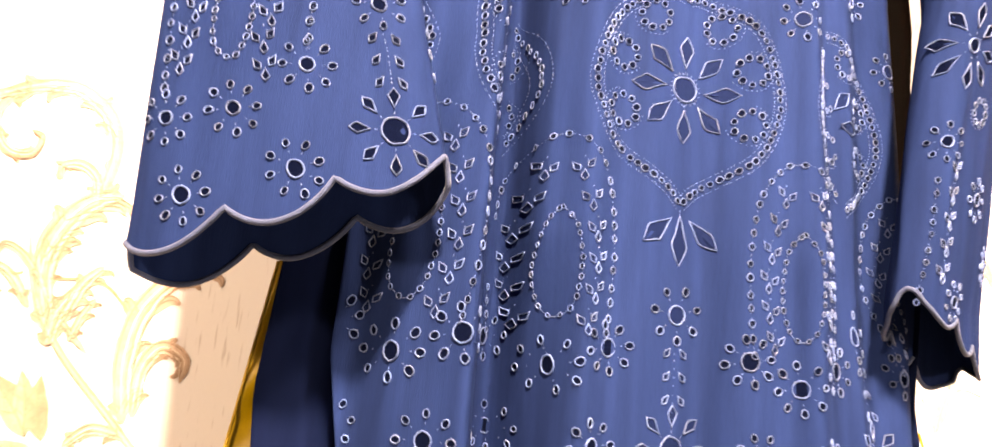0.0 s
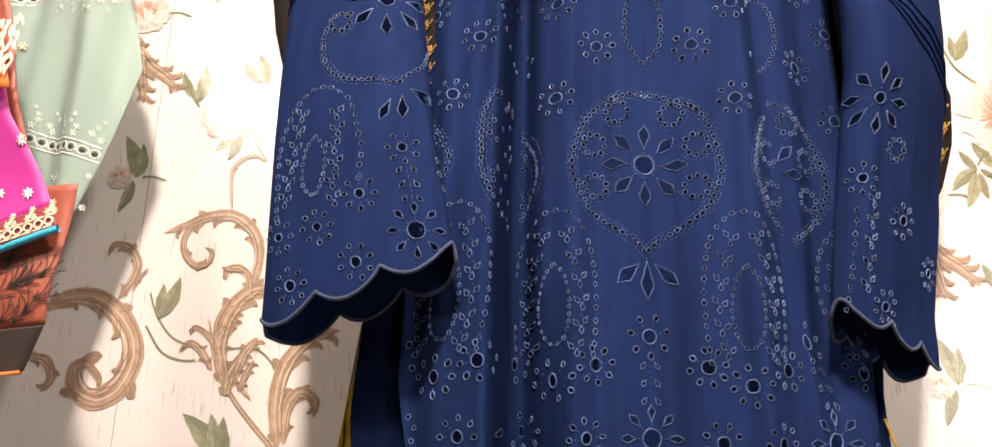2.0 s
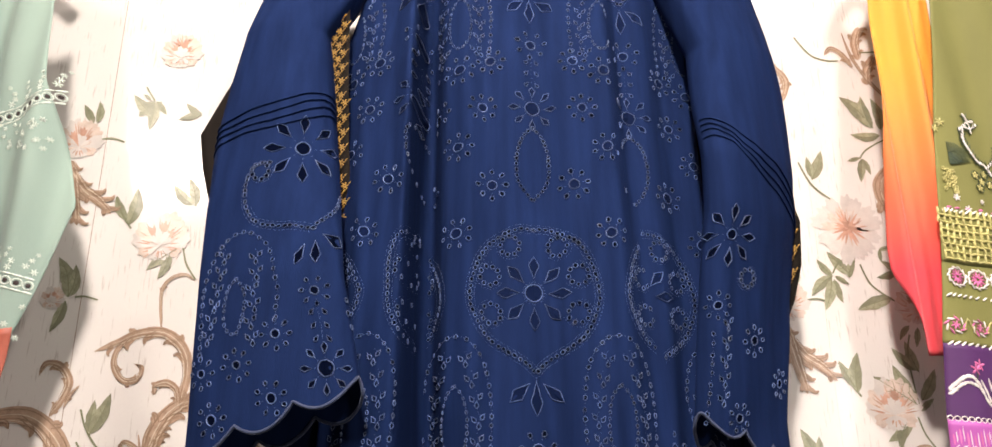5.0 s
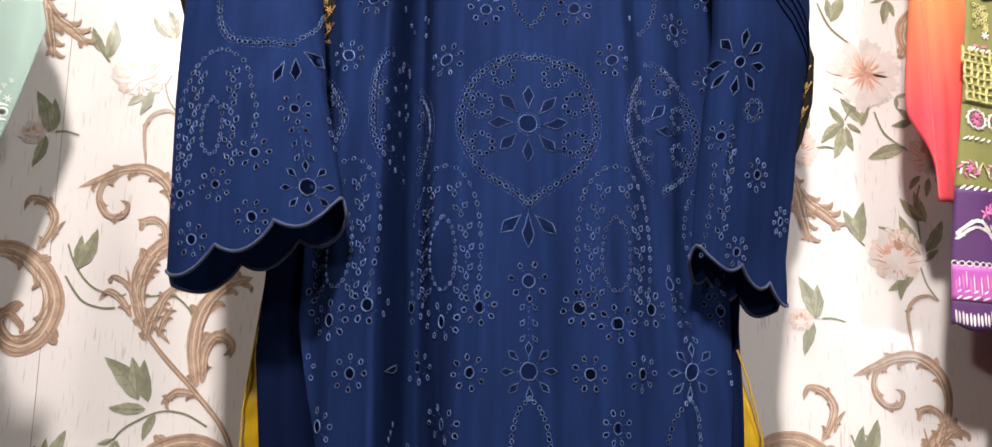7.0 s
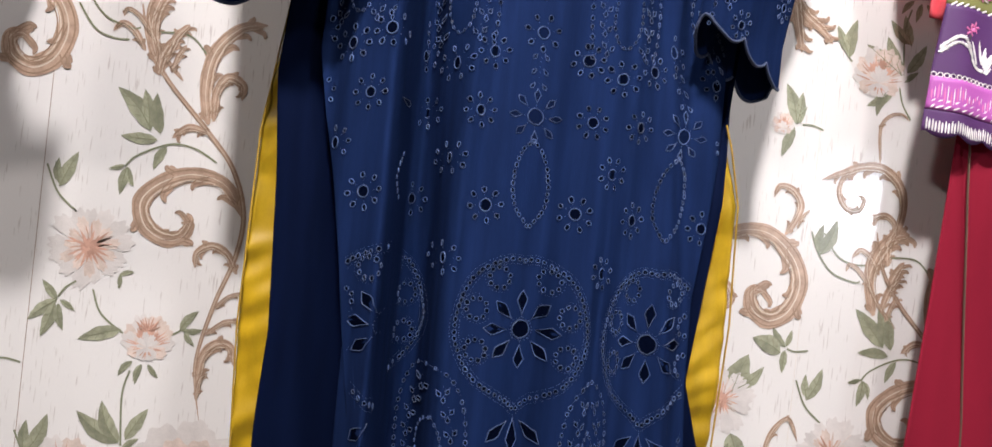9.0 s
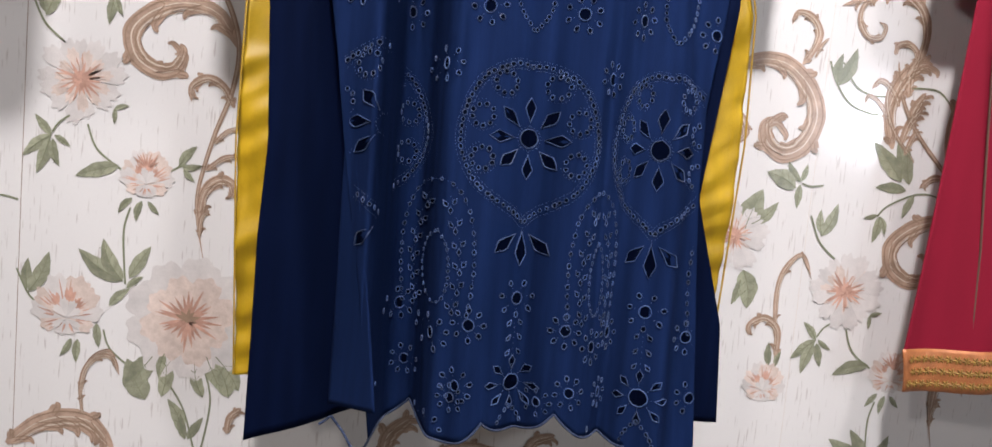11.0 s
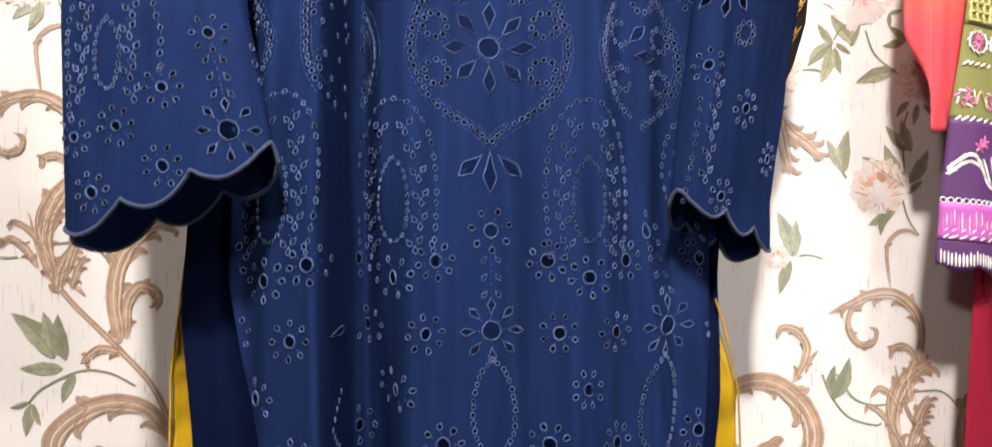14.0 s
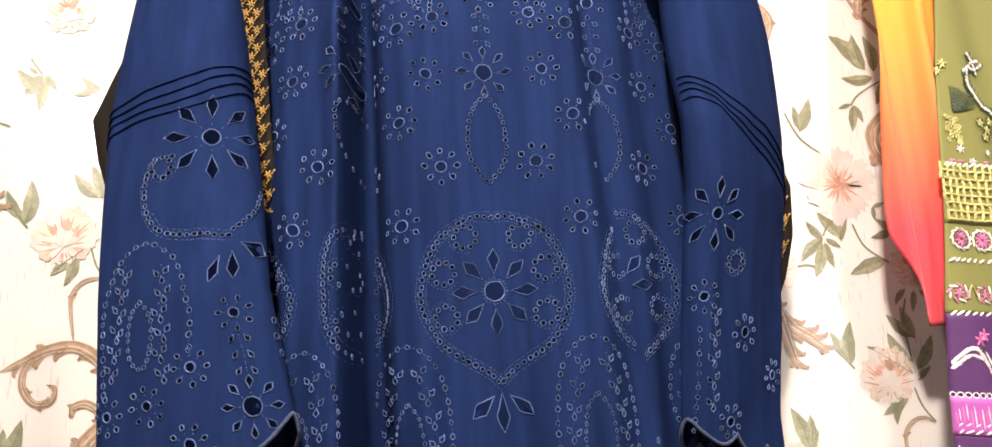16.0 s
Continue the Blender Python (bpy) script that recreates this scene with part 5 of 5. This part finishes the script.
sheet("magenta_field", 1.56, 1.378, MAGENTA, shawl, 0.0, "magenta silk field")
sheet("lace_ground", 1.3785, 1.352, WINE, shawl, 0.002, "crimson band under the lace")
st = Stitches(lambda u, v: (u, shawl_y(u, v) - 0.0035, v))
pearl = Stitches(lambda u, v: (u, shawl_y(u, v) - 0.001, v))
for k in range(30):
    x = -0.572 - 0.0088 * k
    z = 1.361 + (x + 0.566) * SLOPE
    st.ring(x, z, 0.0036, 0.0018, 7)
    st.bar(x, z - 0.006, 0.4, 0.009, 0.0022)
    st.bar(x, z + 0.006, 0.4, 0.009, 0.0022)
    if k % 2 == 0:
        for q, (dx, dz) in enumerate(((0, 0.013), (-0.003, 0.009), (0.003, 0.010), (0, 0.018))):
            st.flower(x + dx, z + dz, 0.0036, 6)
for k in range(9):
    x, z = -0.60 - 0.03 * (k % 5) - 0.012 * (k // 5), 1.40 + 0.045 * (k // 5) + 0.012 * (k % 2)
    pearl.flower(x, z + (x + 0.566) * SLOPE, 0.006, 8)
st.done("lace_border", LACE, shawl, "cream and gold lace border")
pearl.done("silver_sprig", SILVER, shawl, "small silver sprigs")
part("piping", tube([(x, shawl_y(x, 1.35) - 0.004, 1.349 + (x + 0.566) * SLOPE) for x in np.linspace(-0.95, -0.561, 50)], 0.0035, 8), TURQUOISE, shawl, "turquoise piping")

rust = thing("printed_shawl", (-0.66, -0.23, 1.22), "rust silk shawl with black leaf print and dark border", "shawl")


def rust_sheet(name, z0, z1, x0, x1, mat, dy, label):
    def fn(s, t):
        z = z1 + (z0 - z1) * t
        x = -0.95 + (x1 + (x0 - x1) * t + 0.95) * s
        z += (x + 0.566) * 0.12
        return (x, shawl_y(x, z) + 0.014 - dy, z)
    return part(name, thick(grid(fn, 36, 20), 0.0012), mat, rust, label)


rust_sheet("printed_field", 1.262, 1.40, -0.566, -0.562, RUST, 0.0, "rust silk with dark leaf print")
rust_sheet("upper_field", 1.39, 2.06, -0.60, -0.82, RUST, -0.002, "rust silk running up to the rail")
rust_sheet("border", 1.222, 1.262, -0.584, -0.566, BLACK_PRINT_AND_GAP, 0.001, "dark border")
st = Stitches(lambda u, v: (u, shawl_y(u, v) + 0.013, v))
for k in range(26):
    x, z, a = random.uniform(-0.72, -0.575), random.uniform(1.255, 1.325), random.uniform(-0.4, 0.8)
    for q in range(4):
        st.line([(x, z), (x + 0.012 * math.cos(a + q * 0.25), z + 0.012 * math.sin(a + q * 0.25)), (x + 0.026 * math.cos(a + q * 0.4), z + 0.026 * math.sin(a + q * 0.4))], 0.0015, 0.003, 0.0009, 0.1)
st.done("leaf_figure", BLACK_PRINT_AND_GAP, rust, "fine black leaf drawing")
part("piping", tube([(x, shawl_y(x, 1.22) + 0.012, 1.221 + (x + 0.566) * 0.12) for x in np.linspace(-0.95, -0.585, 40)], 0.002, 6), ORANGE, rust, "orange piping")

orange = thing("orange_shawl", (-0.68, -0.27, 1.45), "orange cotton shawl with cream gold tassel fringe", "shawl")


def orange_fn(s, t):
    x = -1.05 + (-0.622 - 0.19 * (1 - t) + 1.05) * s
    z = 1.95 + (1.486 - 1.95) * t + (x + 0.622) * 0.12
    return (x, shawl_y(x, z) - 0.012, z)


part("field", thick(grid(orange_fn, 40, 50), 0.0012), ORANGE, orange, "orange cotton")
st = Stitches(lambda u, v: (u, shawl_y(u, v) - 0.0145, v))
for k in range(70):
    x = -0.628 - 0.0032 * k
    for q in range(5):
        st.bar(x + random.uniform(-0.002, 0.002), 1.505 + 0.014 * q + (x + 0.622) * 0.12 + random.uniform(-0.004, 0.004), 1.57 + random.uniform(-0.5, 0.5), 0.012, 0.003)
st.done("fringe", LACE, orange, "cream gold tassel fringe")


# ---------------------------------------------------------------- ombre scarf, olive kurta and crimson trousers
scarf = thing("ombre_scarf", (0.55, -0.08, 1.4), "chiffon scarf shading from orange to red, hanging in folds", "scarf")


def scarf_y(x, z):
    return -0.088 - 0.010 * math.sin(x * 95 + z * 2) - 0.004 * math.sin(x * 210)


cloth("fall", [1.385, 1.40, 1.50, 1.53, 1.67, 1.80, 2.0], [0.53, 0.527, 0.497, 0.496, 0.506, 0.521, 0.54], [0.62] * 7, scarf_y, OMBRE, scarf, "orange to red chiffon")

olive = thing("olive_kurta", (0.68, -0.05, 1.22), "olive and purple kurta with silver and pink embroidered bands", "kurta")
O_Z, O_X = [1.2, 1.228, 1.31, 1.403, 1.50, 1.59, 1.70, 1.8, 2.0], [0.525, 0.526, 0.531, 0.540, 0.553, 0.565, 0.58, 0.595, 0.62]


def olive_y(x, z):
    return -0.100 - 0.006 * math.sin(x * 34 + 1) - 0.003 * math.sin(x * 80 + z * 5)


def drop(x):
    return -0.10 * (x - 0.55)


def band(name, z0, z1, mat, label, dy=0.0, low=None):
    def fn(s, t):
        z = z1 + (z0 - z1) * t
        x = float(np.interp(z, O_Z, O_X))
        x = x + (0.90 - x) * s
        if low and t > 0.5:
            z = z + low(x) * (t - 0.5) * 2
        return (x, olive_y(x, z) - dy, z + drop(x))
    return part(name, thick(grid(fn, 60, max(6, int((z1 - z0) / 0.006))), 0.001), mat, olive, label)


def on_olive(u, v):
    return (u, olive_y(u, v) - 0.0012, v + drop(u))


band("upper_cloth", 1.398, 2.0, OLIVE, "olive cotton")
band("lattice_band", 1.508, 1.576, OLIVE, "lime and gold lattice band", 0.001)
band("purple_band", 1.30, 1.3985, PURPLE, "deep purple silk band", 0.001)
band("pink_band", 1.258, 1.302, PINK, "orchid pink silk band", 0.002)
band("hem_band", 1.232, 1.26, PURPLE, "scalloped purple hem", 0.001, lambda x: -0.010 * abs(math.sin((x - 0.53) * math.pi / 0.042)) ** 0.7)
sil, pnk, lat, drk = (Stitches(on_olive) for _ in range(4))
for zl, gap, ln, wd in ((1.583, 0.0034, 0.010, 0.0028), (1.463, 0.003, 0.008, 0.0026), (1.399, 0.003, 0.009, 0.0026), (1.262, 0.0028, 0.009, 0.0026), (1.270, 0.004, 0.007, 0.002)):
    sil.line([(float(np.interp(zl, O_Z, O_X)) + 0.002, zl), (0.66, zl), (0.78, zl), (0.88, zl)], gap, ln, wd, 0.6)
for k in range(46):
    x = 0.534 + 0.0074 * k
    sil.ring(x, 1.304, 0.0029, 0.0012, 7)
    sil.bar(x - 0.002, 1.240 - 0.004 * abs(math.sin((x - 0.53) * math.pi / 0.042)), 1.57, 0.016, 0.0022)
    sil.bar(x + 0.0015, 1.239 - 0.004 * abs(math.sin((x - 0.53) * math.pi / 0.042)), 1.57, 0.014, 0.0022)
    pnk.bar(x, 1.278 + 0.004 * math.sin(k * 1.7), 1.57, 0.014 + 0.008 * math.sin(k * 0.6), 0.0022)
    sil.bar(x + 0.0035, 1.281 + 0.004 * math.sin(k * 1.7), 1.57, 0.014 + 0.008 * math.sin(k * 0.6), 0.0014)
for k in range(34):
    x = 0.560 + 0.0098 * k
    for q in range(7):
        z = 1.513 + 0.0102 * q
        lat.bar(x + 0.0012 * math.sin(q * 2.1), z + 0.005, 1.57 + 0.25 * math.sin(k + q), 0.0118, 0.0034, 0.002)
        lat.bar(x + 0.0049, z, 0.2 * math.sin(k * 1.7 + q), 0.0112, 0.0034, 0.0024)
        lat.flower(x, z, 0.0026, 5)
for k in range(11):
    x = 0.572 + 0.031 * k
    for q in range(11):
        a = q * 0.57
        sil.bar(x + 0.013 * math.cos(a), 1.489 + 0.012 * math.sin(a), a + 1.2, 0.010, 0.0024)
        pnk.bar(x + 0.006 * math.cos(a), 1.489 + 0.006 * math.sin(a), a, 0.008, 0.0024)
    x = 0.557 + 0.036 * k
    for q in range(9):
        a = q * 0.7
        (sil if q % 2 else pnk).bar(x + 0.011 * math.cos(a), 1.423 + 0.009 * math.sin(a), a + 1.0, 0.009, 0.0024)
    pnk.flower(x, 1.423, 0.006, 6)
    lat.line([(x + 0.010, 1.416), (x + 0.018, 1.432), (x + 0.027, 1.414)], 0.002, 0.005, 0.0018, 0.2)
for k in range(5):
    x = 0.536 + 0.072 * k
    sil.line([(x, 1.338), (x + 0.02, 1.356), (x + 0.034, 1.354), (x + 0.05, 1.325), (x + 0.072, 1.322)], 0.002, 0.007, 0.0022, 0.7)
    sil.line([(x, 1.332), (x + 0.02, 1.349), (x + 0.034, 1.347)], 0.002, 0.006, 0.0022, -0.7)
    for q, (dx, dz, a) in enumerate(((0.046, 1.345, 2.0), (0.056, 1.348, 1.7), (0.064, 1.343, 1.3), (0.07, 1.336, 1.0))):
        for w in range(4):
            sil.bar(x + dx + 0.0015 * w, dz - 0.004 * w, a, 0.022 - 0.003 * w, 0.003)
    pnk.flower(x + 0.037, 1.368, 0.008, 5)
    pnk.flower(x + 0.044, 1.374, 0.008, 5)
    drk.line([(x + 0.036, 1.354), (x + 0.038, 1.362)], 0.002, 0.005, 0.0014, 0)
for dx in (0.028, 0.126, 0.224):
    for line in (((0.594, 1.712), (0.591, 1.692), (0.599, 1.676), (0.610, 1.663), (0.622, 1.659), (0.632, 1.645)), ((0.585, 1.705), (0.597, 1.714), (0.606, 1.722), (0.618, 1.726)),
                 ((0.594, 1.714), (0.608, 1.712), (0.622, 1.722)), ((0.598, 1.735), (0.605, 1.722), (0.609, 1.706)), ((0.625, 1.655), (0.64, 1.672), (0.644, 1.69))):
        line = [(x + dx, z) for x, z in line]
        sil.line(line, 0.0022, 0.0052, 0.0030, 0.9)
        drk.line([(x - 0.003, z - 0.003) for x, z in line], 0.0045, 0.0085, 0.0022, 0.8)
        drk.line([(x + 0.004, z + 0.003) for x, z in line], 0.006, 0.0075, 0.0020, -0.8)
    for q in range(17):
        a = 0.2 + 0.085 * q
        drk.line([(0.566 + dx, 1.652), (0.566 + dx + 0.016 * math.cos(a), 1.652 + 0.016 * math.sin(a)), (0.566 + dx + 0.031 * math.cos(a), 1.654 + 0.033 * math.sin(a))], 0.0035, 0.0055, 0.0011, 0.1)
    for q in range(26):
        lat.ring(0.562 + dx + random.uniform(-0.009, 0.009), 1.628 + random.uniform(-0.017, 0.018), 0.0022, 0.0014, 6)
    for u, v, r in ((0.567, 1.604, 0.0055), (0.580, 1.588, 0.005), (0.603, 1.601, 0.004), (0.561, 1.715, 0.007), (0.553, 1.705, 0.006), (0.640, 1.61, 0.005)):
        (lat if v > 1.7 else sil).flower(u + dx, v, r, 6)
    for q, (u, v) in enumerate(((0.600, 1.640), (0.610, 1.632), (0.617, 1.644), (0.605, 1.622), (0.625, 1.63))):
        lat.flower(u + dx, v, 0.006, 5)
        drk.ring(u + dx, v, 0.0062, 0.0012, 8)
pnk.line([(0.566, 1.588), (0.66, 1.588), (0.88, 1.588)], 0.012, 0.008, 0.003, 0.2)
sil.done("silver_embroidery", SILVER, olive, "silver white metallic embroidery")
pnk.done("pink_embroidery", PINK_THREAD, olive, "pink embroidery")
lat.done("lattice_stitching", LIME, olive, "lime gold lattice stitching")
drk.done("dark_stitching", DARK_THREAD, olive, "dark green stitching")

trousers = thing("trousers", (0.66, -0.06, 0.64), "crimson cotton trousers with a copper brocade cuff, hanging", "trousers")


def red_y(x, z):
    return -0.078 - 0.006 * math.sin(x * 48 + 1.2) + noise.noise(Vector((x * 8, z * 3, 8))) * 0.004


cloth("leg", [0.69, 0.80, 1.0, 1.178, 1.30], [0.555, 0.566, 0.582, 0.593, 0.6], [0.80, 0.80, 0.79, 0.78, 0.78], red_y, RED, trousers, "crimson cotton leg")


def cuff_fn(s, t):
    z = 0.702 + (0.643 - 0.702) * t
    x = 0.551 + 0.010 * t + (0.80 - 0.55) * s
    return (x, red_y(x, z) - 0.004 - 0.003 * math.sin(t * math.pi), z + 0.05 * (x - 0.55))


part("cuff", thick(grid(cuff_fn, 40, 12), 0.002), COPPER, trousers, "copper brocade cuff")
st = Stitches(lambda u, v: (u, red_y(u, v) - 0.0075, v + 0.05 * (u - 0.55)))
for k in range(22):
    for q in range(3):
        st.flower(0.566 + 0.0105 * k + (0.005 if q % 2 else 0), 0.655 + 0.017 * q, 0.006, 6)
st.done("cuff_figure", BROCADE_GOLD, trousers, "raised copper figures")
part("leg_seam", tube([(float(np.interp(z, [0.70, 0.845, 1.154, 1.25], [0.648, 0.642, 0.614, 0.608])), red_y(0.63, z) - 0.003, z) for z in np.linspace(0.705, 1.25, 60)], 0.0016, 6), RED_SEAM, trousers, "brown seam cord")


# ---------------------------------------------------------------- rail and hangers that carry the garments
rail = thing("clothes_rail", (0, 0, 2.1), "steel clothes rail fixed to the wall above the garments", "rail")
part("bar", tube([(x, -0.13, 2.12) for x in np.linspace(-1.4, 1.4, 12)], 0.011, 12), STEEL, rail)
for x in (-1.3, 0.0, 1.3):
    part("bracket", tube([(x, 0.0, 2.16), (x, -0.06, 2.15), (x, -0.13, 2.12)], 0.008, 8), STEEL, rail)


def hanger(x, width, y, z):
    h = thing("hanger", (x, y, z), "plain wooden clothes hanger on the steel rail", "hanger", "hangers on the rail")
    part("shoulder", tube([(x - width, y, z - 0.085), (x - width * 0.5, y, z - 0.035), (x, y, z - 0.012), (x + width * 0.5, y, z - 0.035), (x + width, y, z - 0.085)], 0.010, 8), WOOD, h)
    pts = [(x, y, z - 0.012), (x, y, z + 0.03)] + [(x, -0.13 + 0.016 * math.cos(a), 2.12 + 0.016 * math.sin(a)) for a in np.linspace(-1.5, 2.6, 12)]
    part("hook", tube(pts, 0.0022, 6), STEEL, h)


for x, w, y in ((-0.01, 0.19, -0.10), (-0.8, 0.12, -0.075), (-0.92, 0.1, -0.115), (-0.86, 0.11, -0.25), (0.58, 0.05, -0.085), (0.76, 0.14, -0.10)):
    hanger(x, w, y, 2.06)
